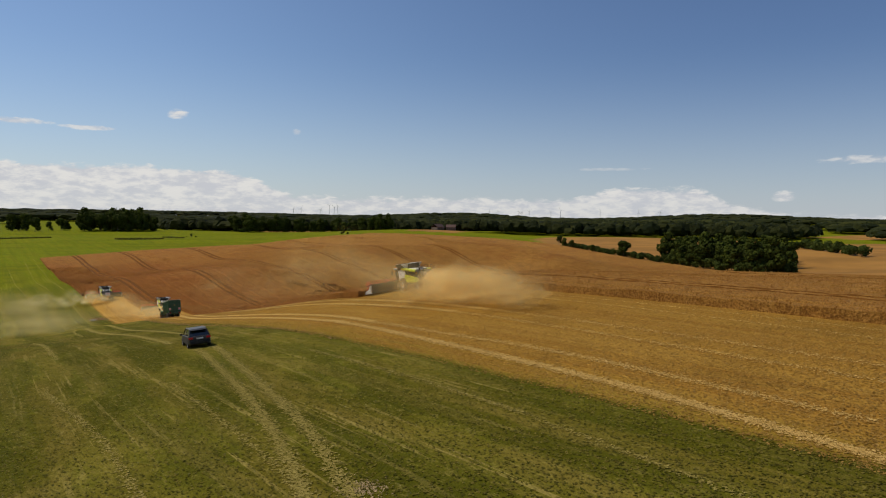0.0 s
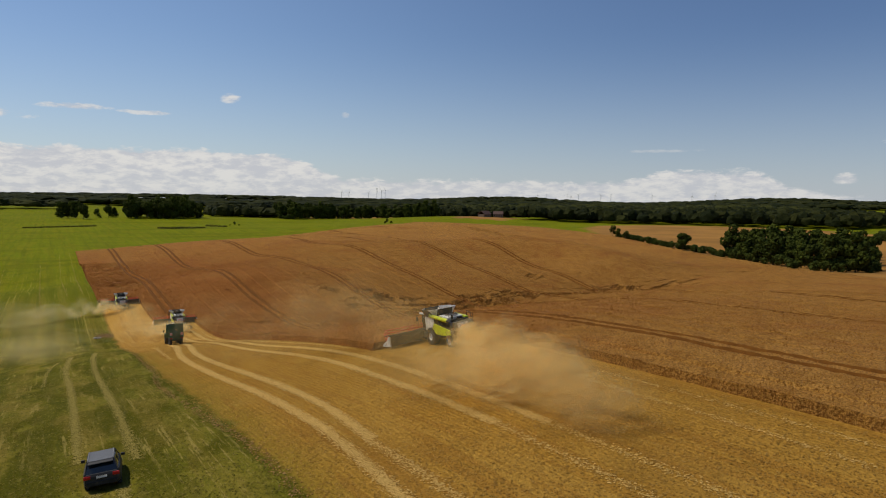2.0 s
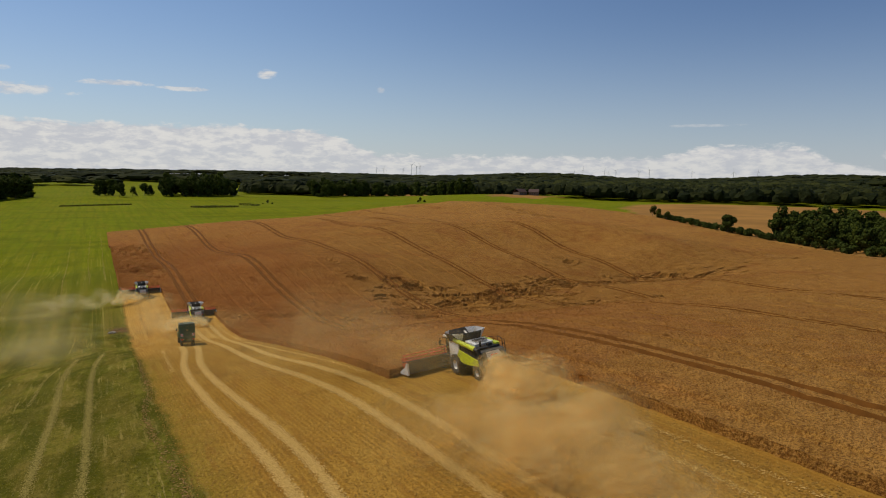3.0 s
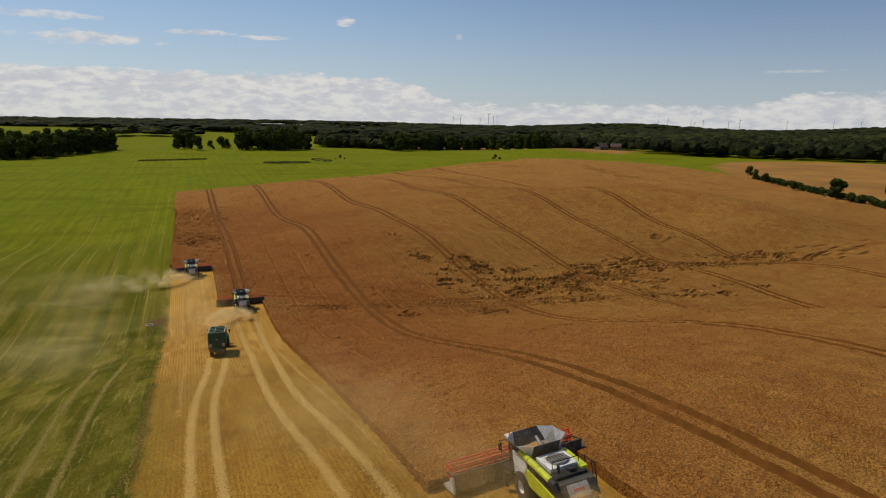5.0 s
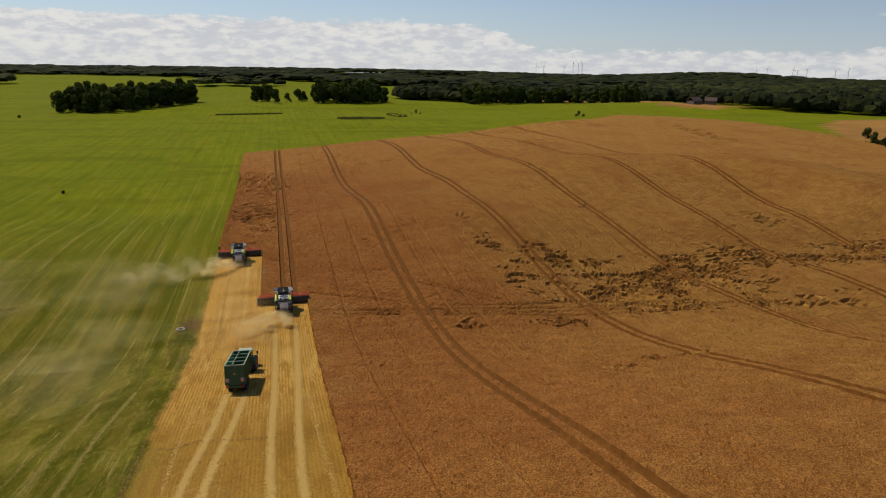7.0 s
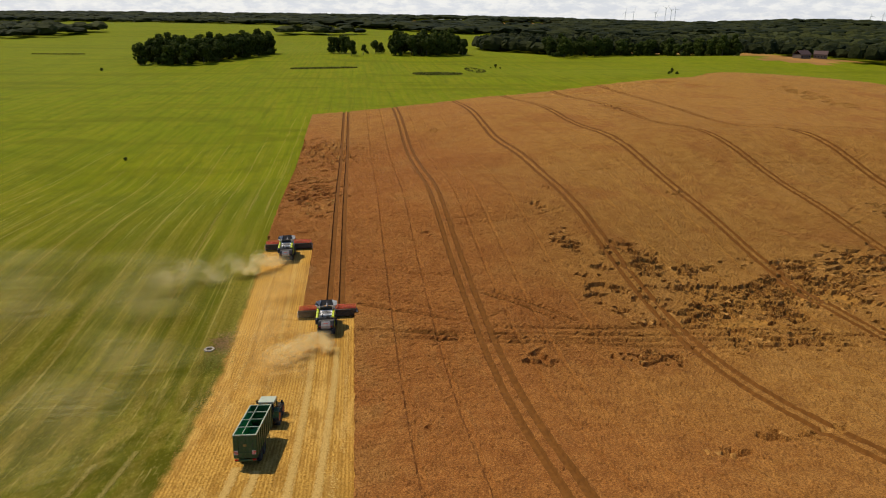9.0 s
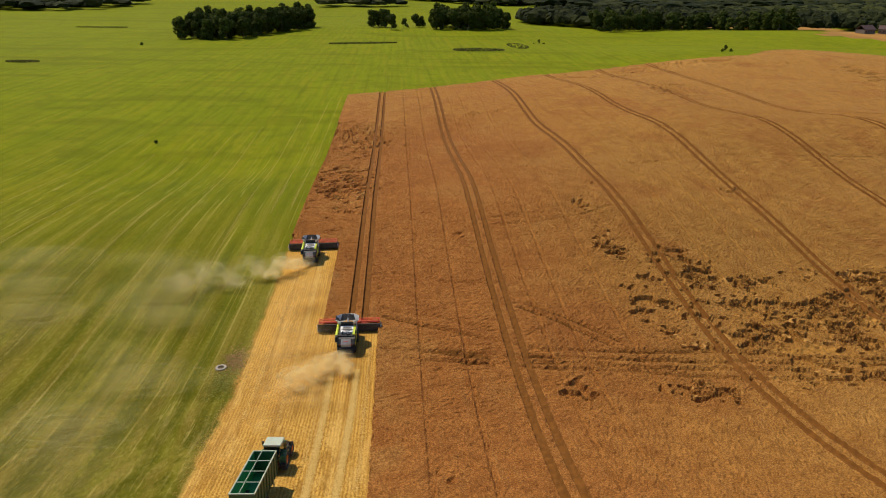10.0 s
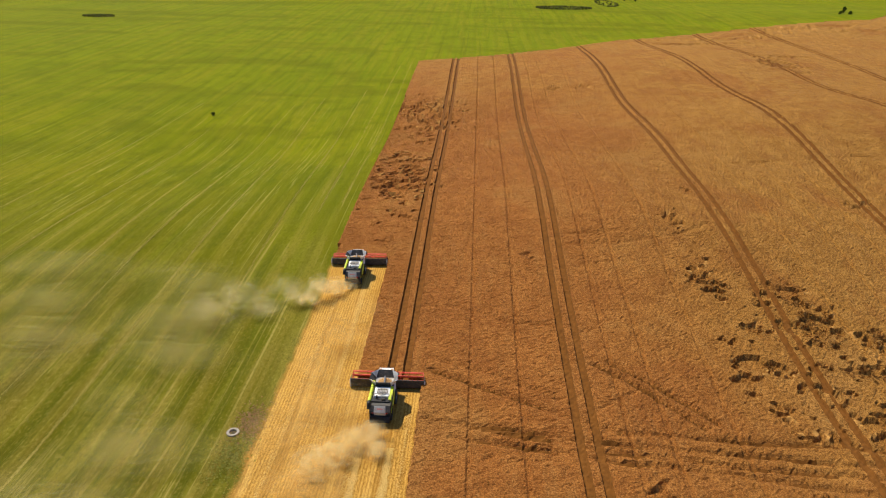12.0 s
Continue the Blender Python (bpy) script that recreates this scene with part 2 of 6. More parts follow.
    straw = k.mix(k.step(tone, 0.38, 0.72), (0.24, 0.118, 0.017), (0.55, 0.315, 0.068))
    straw = k.mix(k.math("MULTIPLY", k.step(k.noise(k.stretch(o, 0.55, 0.012), 1.0, 3.0), 0.50, 0.64), 0.40), straw, (0.60, 0.385, 0.110))
    straw = k.mix(k.math("MULTIPLY", k.step(mottle, 0.52, 0.68), 0.35), straw, (0.30, 0.130, 0.020))
    old = k.mix(k.step(tone, 0.28, 0.82), (0.205, 0.103, 0.014), (0.385, 0.212, 0.036))
    old = k.mix(k.math("MULTIPLY", k.step(k.noise(k.stretch(o, 0.40, 0.015), 1.0, 3.0), 0.46, 0.62), 0.35), old, (0.36, 0.215, 0.042))
    old = k.mix(k.math("MULTIPLY", k.step(mottle, 0.50, 0.66), 0.45), old, (0.175, 0.090, 0.014))
    verge = k.math("MULTIPLY", k.step(k.math("ADD", x, k.math("MULTIPLY", wob, 1.3)), 24.0, 19.5), k.step(y, 128.0, 118.0))
    old = k.mix(k.math("MULTIPLY", verge, 0.55), old, (0.185, 0.140, 0.016))
    straw = k.mix(k.step(k.math("ADD", y, k.math("MULTIPLY", wob, 3.0)), 140.0, 117.0), straw, old)
    rut = k.noise(k.stretch(o, 0.9, 0.006), 1.0, 3.0, 0.6)
    straw = k.mix(k.math("MULTIPLY", k.step(rut, 0.52, 0.60), 0.45), straw, (0.235, 0.110, 0.018))
    f = k.math("MULTIPLY", k.step(xw, 19.2, 20.2), k.step(y, 221.0, 217.0))
    c = k.mix(f, grass, straw)
    p = k.n("ShaderNodeBsdfPrincipled", ins={"Base Color": c, "Roughness": 0.95, "Specular IOR Level": 0.03})
    hgt = k.math("ADD", k.math("MULTIPLY", clod, 0.6), k.math("MULTIPLY", fine, 0.4))
    k.link(k.n("ShaderNodeBump", ins={"Strength": 1.0, "Distance": 0.22, "Height": hgt}).outputs[0], p.inputs["Normal"])
    k.link(p.outputs[0], k.n("ShaderNodeOutputMaterial").inputs[0])
    return m


def wheat_material(name="ripe_wheat"):
    m = bpy.data.materials.new(name)
    m.use_nodes = True
    k = Net(m.node_tree)
    o = k.n("ShaderNodeTexCoord").outputs["Object"]
    s = k.n("ShaderNodeSeparateXYZ", ins={0: o})
    y = s.outputs[1]
    patch = k.noise(o, 0.016, 5.0, 0.6)
    mid = k.noise(o, 0.35, 5.0, 0.65)
    fine = k.noise(o, 5.6, 2.5, 0.75)
    clump = k.noise(o, 1.9, 4.0, 0.7)
    ears = k.noise(o, 19.0, 2.0, 0.6)
    x = s.outputs[0]
    seed = k.noise(k.stretch(o, 1.2, 0.03), 1.0, 3.0, 0.6)
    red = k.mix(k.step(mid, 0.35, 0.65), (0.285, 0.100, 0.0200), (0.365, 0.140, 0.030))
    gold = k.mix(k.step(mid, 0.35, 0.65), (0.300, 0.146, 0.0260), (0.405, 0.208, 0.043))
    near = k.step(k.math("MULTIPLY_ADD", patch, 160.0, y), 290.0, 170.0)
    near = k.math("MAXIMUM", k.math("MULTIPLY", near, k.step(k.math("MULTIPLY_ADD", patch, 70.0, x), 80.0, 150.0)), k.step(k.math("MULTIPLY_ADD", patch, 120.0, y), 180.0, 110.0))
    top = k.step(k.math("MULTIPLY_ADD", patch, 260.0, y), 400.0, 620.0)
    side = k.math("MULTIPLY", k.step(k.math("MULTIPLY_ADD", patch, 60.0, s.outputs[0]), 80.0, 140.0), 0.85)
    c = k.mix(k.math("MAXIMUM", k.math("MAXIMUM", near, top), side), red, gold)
    wide = k.noise(o, 0.045, 4.0, 0.62, 0.6)
    c = k.mix(k.math("MULTIPLY", k.step(wide, 0.50, 0.66), 0.42), c, (0.240, 0.074, 0.016))
    c = k.mix(k.math("MULTIPLY", k.step(wide, 0.46, 0.32), 0.45), c, (0.375, 0.190, 0.048))
    c = k.mix(k.math("MULTIPLY", k.step(k.noise(k.stretch(o, 0.30, 0.05), 1.0, 4.0, 0.6), 0.54, 0.68), 0.35), c, (0.205, 0.070, 0.014))
    c = k.mix(k.math("MULTIPLY", k.step(seed, 0.5, 0.7), 0.20), c, (0.33, 0.170, 0.050))
    c = k.mix(k.math("MULTIPLY", k.step(fine, 0.49, 0.58), 0.66), c, (0.110, 0.042, 0.011))
    c = k.mix(k.math("MULTIPLY", k.step(ears, 0.50, 0.62), 0.35), c, (0.115, 0.046, 0.012))
    c = k.mix(k.math("MULTIPLY", k.step(fine, 0.45, 0.36), 0.42), c, (0.52, 0.27, 0.075))
    c = k.mix(k.math("MULTIPLY", k.step(clump, 0.54, 0.66), 0.30), c, (0.120, 0.042, 0.008))
    p = k.n("ShaderNodeBsdfPrincipled", ins={"Base Color": c, "Roughness": 0.9, "Specular IOR Level": 0.05})
    k.link(k.n("ShaderNodeBump", ins={"Strength": 1.0, "Distance": 0.30, "Height": fine}).outputs[0], p.inputs["Normal"])
    k.link(p.outputs[0], k.n("ShaderNodeOutputMaterial").inputs[0])
    return m


def island(name, a, b, rough=0.9, through_light=0.0):
    """Loose bits, each between two colours."""
    m = bpy.data.materials.new(name)
    m.use_nodes = True
    k = Net(m.node_tree)
    r = k.n("ShaderNodeNewGeometry").outputs["Random Per Island"]
    c = k.mix(r, a, b)
    p = k.n("ShaderNodeBsdfPrincipled", ins={"Base Color": c, "Roughness": rough, "Specular IOR Level": 0.1})
    out = p.outputs[0]
    if through_light:
        tr = k.n("ShaderNodeBsdfTranslucent", ins={"Color": c})
        out = k.n("ShaderNodeMixShader", ins={0: through_light, 1: out, 2: tr.outputs[0]}).outputs[0]
    k.link(out, k.n("ShaderNodeOutputMaterial").inputs[0])
    return m


# ---------------------------------------------------------------- mesh helpers
def part(name, bm, material, parent=None, label=""):
    """Links a bmesh as one mesh object under a thing or a part."""
    me = bpy.data.meshes.new(name)
    bm.normal_update()
    bm.to_mesh(me)
    bm.free()
    me.materials.append(material)
    ob = new(name, me)
    if parent is not None:
        ob.parent = parent
    if label:
        ob["label"] = label
    return ob


def sheet(name, verts, faces, material, smooth=True):
    me = bpy.data.meshes.new(name)
    me.from_pydata(verts, [], faces)
    me.materials.append(material)
    if smooth:
        me.polygons.foreach_set("use_smooth", [True] * len(me.polygons))
    me.update()
    return new(name, me)


def box(bm, c, s, rot=None, bevel=0.0, taper=(1.0, 1.0)):
    """A box at c of size s; taper narrows its top; bevel rounds its edges."""
    vs = []
    for z in (-0.5, 0.5):
        tx, ty = taper if z > 0 else (1, 1)
        for px, py in ((-0.5, -0.5), (0.5, -0.5), (0.5, 0.5), (-0.5, 0.5)):
            v = Vector((px * s[0] * tx, py * s[1] * ty, z * s[2]))
            if rot:
                v = Euler([radians(a) for a in rot]).to_matrix() @ v
            vs.append(bm.verts.new(v + Vector(c)))
    fs = [bm.faces.new([vs[i] for i in q]) for q in ((3, 2, 1, 0), (4, 5, 6, 7), (0, 1, 5, 4), (1, 2, 6, 5), (2, 3, 7, 6), (3, 0, 4, 7))]
    if bevel:
        es = list({e for f in fs for e in f.edges})
        bmesh.ops.bevel(bm, geom=es, offset=bevel, segments=2, affect="EDGES", profile=0.6)


def rod(bm, a, b, r0, r1=None, seg=10, caps=True):
    """A round bar from a to b."""
    r1 = r0 if r1 is None else r1
    a, b = Vector(a), Vector(b)
    q = (b - a).to_track_quat("Z", "Y")
    rings = []
    for p, r in ((a, r0), (b, r1)):
        rings.append([bm.verts.new(p + q @ Vector((r * math.cos(i * math.tau / seg), r * math.sin(i * math.tau / seg), 0))) for i in range(seg)])
    for i in range(seg):
        bm.faces.new((rings[0][i], rings[0][(i + 1) % seg], rings[1][(i + 1) % seg], rings[1][i]))
    if caps:
        bm.faces.new(rings[0][::-1])
        bm.faces.new(rings[1])


def lathe(bm, profile, centre, axis="X", seg=24):
    """Turns (offset along axis, radius) pairs round an axis through centre."""
    rings = []
    for off, r in profile:
        ring = []
        for i in range(seg):
            a = i * math.tau / seg
            p = (off, r * math.cos(a), r * math.sin(a)) if axis == "X" else (r * math.cos(a), r * math.sin(a), off)
            ring.append(bm.verts.new(Vector(p) + Vector(centre)))
        rings.append(ring)
    for j in range(len(rings) - 1):
        for i in range(seg):
            bm.faces.new((rings[j][i], rings[j + 1][i], rings[j + 1][(i + 1) % seg], rings[j][(i + 1) % seg]))
    return rings


def prism(bm, profile, x0, x1, bevel=0.0, inset=0.0):
    """A (y, z) outline pushed along x."""
    a = [bm.verts.new((x0, y, z)) for y, z in profile]
    b = [bm.verts.new((x1, y, z)) for y, z in profile]
    n = len(profile)
    fs = [bm.faces.new(a[::-1]), bm.faces.new(b)]
    for i in range(n):
        fs.append(bm.faces.new((a[i], a[(i + 1) % n], b[(i + 1) % n], b[i])))
    bmesh.ops.recalc_face_normals(bm, faces=fs)
    if bevel:
        bmesh.ops.bevel(bm, geom=list({e for f in fs for e in f.edges}), offset=bevel, segments=2, affect="EDGES", profile=0.6)


def axis(spots, lo, hi, grow=1.09):
    """Grid lines: the given ones, then ever wider steps out to lo and hi."""
    v = sorted(set(round(s, 3) for s in spots))
    step = v[1] - v[0]
    while v[0] > lo:
        step *= grow
        v.insert(0, v[0] - step)
    step = v[-1] - v[-2]
    while v[-1] < hi:
        step *= grow
        v.append(v[-1] + step)
    return np.array(v)


def grid_faces(nx, ny, keep=None):
    i = np.arange((nx - 1) * (ny - 1))
    a = (i // (nx - 1)) * nx + i % (nx - 1)
    f = np.stack([a, a + 1, a + nx + 1, a + nx], 1)
    return f if keep is None else f[keep]


# ---------------------------------------------------------------- ground
GROUND = ground_material()
FAR_STRAW = plain("far_stubble", (0.275, 0.138, 0.030), 0.95, vary=0.22, scale=0.02, spec=0.1)
FOREST_FLOOR = plain("forest_floor", (0.035, 0.045, 0.012), 0.95, vary=0.3, scale=0.05, spec=0.1)


def inside(px, py, poly):
    """Even-odd test for arrays."""
    hit = np.zeros(np.shape(px), bool)
    n = len(poly)
    for i in range(n):
        (x0, y0), (x1, y1) = poly[i], poly[(i + 1) % n]
        if y0 != y1:
            hit ^= ((y0 > py) != (y1 > py)) & (px < (x1 - x0) * (py - y0) / (y1 - y0) + x0)
    return hit


STRAW_FIELDS = [
    [(376, 420), (388, 380), (400, 330), (470, 300), (640, 380), (700, 440), (660, 520), (600, 565), (520, 570), (450, 520)],
    [(374, 404), (352, 335), (334, 275), (322, 235), (292, 186), (268, 155), (258, 60), (256, -70), (560, -70), (560, 240), (470, 300), (400, 330), (390, 400)],
    [(470, 690), (430, 735), (500, 800), (560, 740)],
    [(330, 990), (360, 1080), (620, 1010), (580, 930)],
    [(470, 300), (560, 240), (560, -70), (900, -70), (950, 300), (760, 335), (640, 380)],
    [(190, 2300), (220, 2650), (420, 2650), (400, 2250)],
    [(470, 2150), (520, 2500), (700, 2450), (660, 2100)],
    [(900, 420), (960, 520), (1200, 560), (1180, 430)],
]
gx = axis(np.arange(-40, 60, 1.5).tolist() + np.arange(60, 262, 3.0).tolist(), -4700, 4700, 1.075)
gy = axis(np.arange(-10, 240, 1.6).tolist() + np.arange(240, 470, 3.0).tolist(), -2500, 4750, 1.06)
GX, GY = np.meshgrid(gx, gy)
GZ = ground_z(GX, GY)
ground = sheet("ground", np.stack([GX, GY, GZ], -1).reshape(-1, 3).tolist(), grid_faces(len(gx), len(gy)).tolist(), GROUND)
ground.data.materials.append(FAR_STRAW)
cx, cy = ((gx[:-1] + gx[1:]) / 2), ((gy[:-1] + gy[1:]) / 2)
CX, CY = np.meshgrid(cx, cy)
slot = np.zeros(CX.shape, int)
for poly in STRAW_FIELDS:
    slot[inside(CX, CY, poly)] = 1
ground.data.polygons.foreach_set("material_index", slot.ravel())
tagged(ground, "rolling green grass field with mown stripes and golden stubble", "ground", kind="structure")

# ---------------------------------------------------------------- standing wheat
WHEAT = wheat_material()
TRAMS = [34.3, 56.8, 88.2, 120.3, 152.6, 184.2]
WHEAT_EDGE = [(47.2, -70), (47.2, 77.2), (37.4, 77.2), (37.4, 180.4), (29.2, 180.4), (29.2, 213.2), (19.8, 213.2), (19.0, 399), (48, 406), (77, 422),
              (112, 462), (147, 478), (185, 489), (252, 503), (330, 590), (384, 500), (374, 400), (352, 335), (334, 275), (322, 235), (292, 186), (268, 155), (258, 60), (256, -70)]
SEAMS = (43.5, 49.7, 61.7, 66.3, 74.3, 97.8, 106.5, 114.0)
wx = set(np.arange(19.5, 62, 0.55)) | set(np.arange(62, 130, 0.36)) | set(np.arange(130, 210, 1.0)) | set(np.arange(210, 380, 3.0)) | {19.0, 29.2, 37.4, 47.2}
for c in SEAMS:
    wx = {v for v in wx if abs(v - c) > 0.45} | {c - 0.38, c - 0.16, c + 0.16, c + 0.38}
for c in TRAMS:
    wx = {v for v in wx if abs(abs(v - c) - 1.0) > 0.70}
    for sgn in (-1, 1):
        wx |= {c + sgn * 1.0 + d for d in (-0.52, -0.34, 0.0, 0.34, 0.52)}
wx = np.array(sorted(wx))
wy = np.concatenate([np.arange(-70, 20, 2.2), np.arange(20, 156, 0.62), np.arange(156, 226, 0.36), np.arange(226, 300, 0.62), np.arange(300, 460, 1.3), np.arange(460, 600, 3.0)])
for v in (77.2, 180.4, 213.2):
    wy[np.abs(wy - v).argmin()] = v
WX, WY = np.meshgrid(wx, wy)
rng = np.random.default_rng(5)


def smooth_noise(X, Y, size, seed):
    """Value noise on arrays, about -1 to 1."""
    r = np.random.default_rng(seed).uniform(-1, 1, (256, 256))
    u, v = X / size, Y / size
    i, j = np.floor(u).astype(int), np.floor(v).astype(int)
    fu, fv = u - i, v - j
    fu, fv = fu * fu * (3 - 2 * fu), fv * fv * (3 - 2 * fv)
    g = lambda a, b: r[a % 256, b % 256]
    return (g(i, j) * (1 - fu) + g(i + 1, j) * fu) * (1 - fv) + (g(i, j + 1) * (1 - fu) + g(i + 1, j + 1) * fu) * fv


def blot(X, Y, x, y, rx, ry):
    return np.exp(-0.5 * (((X - x) / rx) ** 2 + ((Y - y) / ry) ** 2))


top = 0.78 + 0.05 * smooth_noise(WX, WY, 7.0, 1) + 0.06 * smooth_noise(WX, WY, 1.7, 2) + rng.uniform(-1, 1, WX.shape) * (0.045 + 0.045 * np.clip((WY - 90) / 60, 0, 1))
# lodged and trampled crop: torn pits with lain straw beside them
LODGED = [(92.5, 197.5, 3.6, 4.6, 1.3), (81.5, 187.8, 3.2, 1.6, 1.25), (83.2, 195.7, 1.6, 1.0, 1.4), (79, 184.4, 1.6, 1.2, 1.1), (97, 188, 5, 1.6, 1.25), (105, 189, 5, 1.5, 1.3),
          (113, 190, 4, 1.6, 1.3), (119, 193, 4, 2.2, 1.25), (127, 197.5, 5, 2.6, 1.2), (138, 201, 5, 2.6, 1.2), (91, 177.5, 4, 2.4, 1.05), (100, 179.5, 5, 2.4, 1.05), (109, 176, 4, 2.4, 1.1),
          (85, 175, 3, 1.6, 1.0), (80, 162.4, 3.6, 2.2, 1.05), (64, 161, 1.6, 2.4, 1.0), (80.5, 207, 2.4, 4.2, 0.95), (150, 196, 16, 5, 1.1), (178, 195, 20, 5, 1.0), (206, 198, 18, 5, 0.9),
          (122, 184, 12, 5, 0.9), (98, 184, 12, 8, 0.85), (148, 462, 14, 3, 1.1)]
LODGED += [(30, 316, 9, 14, 0.95), (28, 256, 5, 16, 0.9), (215, 480, 26, 3, 1.1), (180, 472, 14, 2.5, 1.0), (160, 398, 12, 2, 1.1), (79.2, 226, 1.2, 2.4, 1.2), (85.3, 240.6, 0.8, 1.2, 1.3),
           (170, 228, 8, 4, 0.8), (76, 345, 8, 2, 0.8), (120, 240, 3, 1.2, 1.0)]
LODGED += [(91, 203, 3.5, 3, 1.15), (101.5, 196, 4, 2, 1.15), (125, 200, 7, 2.5, 1.2), (145, 204, 6, 4, 1.15), (160, 195, 14, 5, 1.1), (96, 177, 4, 2, 1.15), (102, 171, 6, 2.5, 1.1), (82.5, 179, 3, 1.5, 1.05),
           (106, 181, 8, 3, 1.1), (118, 188, 10, 4, 1.05), (130, 192, 10, 4, 1.1), (105, 166, 10, 3, 0.9), (130, 168, 14, 3, 0.9), (83, 136, 4, 1.2, 1.0), (75, 132, 3, 1.0, 1.0), (192, 206, 14, 3, 1.1), (144, 444, 14, 3, 1.35), (178, 462, 12, 3, 1.35), (214, 481, 22, 4, 1.35), (155, 376, 5, 12, 1.2), (283, 428, 7, 22, 1.1), (240, 468, 14, 3, 1.2)]
lodge = np.zeros(WX.shape)
for x, y, rx, ry, s in LODGED:
    lodge = np.maximum(lodge, s * blot(WX, WY, x, y, rx, ry))
ux = WX + 1.1 * smooth_noise(WX, WY, 1.3, 11) + 0.8 * smooth_noise(WX, WY, 3.1, 12)
uy = WY + 0.9 * smooth_noise(WX, WY, 1.1, 13) + 0.8 * smooth_noise(WX, WY, 2.7, 14)
pit = smooth_noise(ux, uy * 1.7, 1.45, 3) * 0.75 + smooth_noise(ux, uy * 1.5, 3.6, 4) * 0.45 + smooth_noise(WX, WY, 0.75, 6) * 0.30
field = pit + lodge * 0.95 - 0.86
pits = np.clip(field / 0.10, 0, 1) * (lodge > 0.12)
lone = np.clip((smooth_noise(ux, uy, 2.2, 8) + 0.35 * smooth_noise(WX, WY, 11.0, 9) - 1.08) / 0.10, 0, 1)
top -= 0.66 * np.maximum(pits, 0.7 * lone)
# flattened, weedy hollows
flatten = np.maximum(blot(WX, WY, 122, 185, 7, 3.6), blot(WX, WY, 100, 174, 5, 1.8)) + 0.25 * smooth_noise(WX, WY, 2.5, 15)
top -= 0.35 * np.clip((flatten - 0.55) / 0.2, 0, 1) * rng.uniform(0.5, 1.3, WX.shape)
# wheel marks crossing the hollow
CROSS = [[(38.5, 182.4), (44, 179.3), (48, 177.7), (54.8, 174.3), (60.8, 172.3), (74, 172.5), (87, 173.5), (112, 170)], [(44, 171.6), (54, 170.7), (66, 170), (80, 170.4), (90, 170.5), (118, 168)],
         [(38.4, 172.8), (58, 168.8), (72, 168.4), (96, 168.2)], [(41.6, 169.4), (57.4, 167.6), (73.4, 166.8), (89, 165.6), (112, 164)], [(59.4, 185.1), (64.5, 181), (71, 174.3)], [(61.2, 185.8), (66.2, 181.9), (72.6, 175.4)],
         [(58.8, 176.1), (63.6, 179.8)], [(39.6, 198.7), (48.7, 194.4), (55.5, 193.7)], [(59, 216.8), (68.5, 216.8), (78.8, 220.4), (85, 225.3)], [(59, 220.2), (77, 221.6)], [(95, 258), (128, 263), (185, 262)],
         [(38.2, 185), (46, 182.3), (55, 177)], [(57.6, 191), (62.8, 178.2)]]
marks = np.zeros(WX.shape)
for k, line in enumerate(CROSS):
    deep_ = 1.0 if k < 6 else 0.55
    for (ax, ay), (bx, by) in zip(line[:-1], line[1:]):
        f_ = np.clip(((WX - ax) * (bx - ax) + (WY - ay) * (by - ay)) / ((bx - ax) ** 2 + (by - ay) ** 2), 0, 1)
        off = np.hypot(WX - ax - f_ * (bx - ax), WY - ay - f_ * (by - ay) + 0.2 * smooth_noise(WX, WX * 0, 6.0, 60 + k))
        marks = np.maximum(marks, deep_ * np.exp(-0.5 * (off / 0.30) ** 2) * (0.7 + 0.3 * smooth_noise(WX, WY, 5.0, 17)))
top -= 0.60 * marks
# single seams, then the sprayer's paired lanes
for c in SEAMS:
    top -= 0.28 * np.clip(1.7 - np.abs(WX - c) / 0.16, 0, 1)
firm = np.ones(WX.shape)
for c in SEAMS:
    firm[np.abs(WX - c) < 0.4] = 0.1
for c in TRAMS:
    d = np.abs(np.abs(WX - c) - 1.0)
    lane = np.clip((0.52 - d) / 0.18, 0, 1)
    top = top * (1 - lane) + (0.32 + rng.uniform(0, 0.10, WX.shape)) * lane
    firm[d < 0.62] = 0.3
top = np.clip(top, 0.06, 1.0)
WZ = ground_z(WX, WY) + top
qx, qy = np.meshgrid((wx[:-1] + wx[1:]) / 2, (wy[:-1] + wy[1:]) / 2)
keep = inside(qx, qy, WHEAT_EDGE).ravel()
faces = grid_faces(len(wx), len(wy), keep)
verts = np.stack([WX + firm * rng.uniform(-0.1, 0.1, WX.shape), WY + firm * rng.uniform(-0.1, 0.1, WX.shape), WZ], -1).reshape(-1, 3)
edges = np.concatenate([faces[:, [0, 1]], faces[:, [1, 2]], faces[:, [2, 3]], faces[:, [3, 0]]])
key = np.sort(edges, 1)
key = key[:, 0].astype(np.int64) * len(verts) + key[:, 1]
_, first, count = np.unique(key, return_index=True, return_counts=True)
rim = edges[first[count == 1]]
used = np.unique(faces)
remap = -np.ones(len(verts), int)
remap[used] = np.arange(len(used))
v2 = verts[used]
foot = np.unique(rim)
fmap = {int(v): len(v2) + i for i, v in enumerate(foot)}
fv = verts[foot].copy()
fv[:, 2] = ground_z(fv[:, 0], fv[:, 1]) - 0.05
allv = np.concatenate([v2, fv])
allf = remap[faces].tolist() + [[int(remap[b]), int(remap[a]), fmap[int(a)], fmap[int(b)]] for a, b in rim]
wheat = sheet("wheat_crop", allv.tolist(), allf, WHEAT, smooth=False)
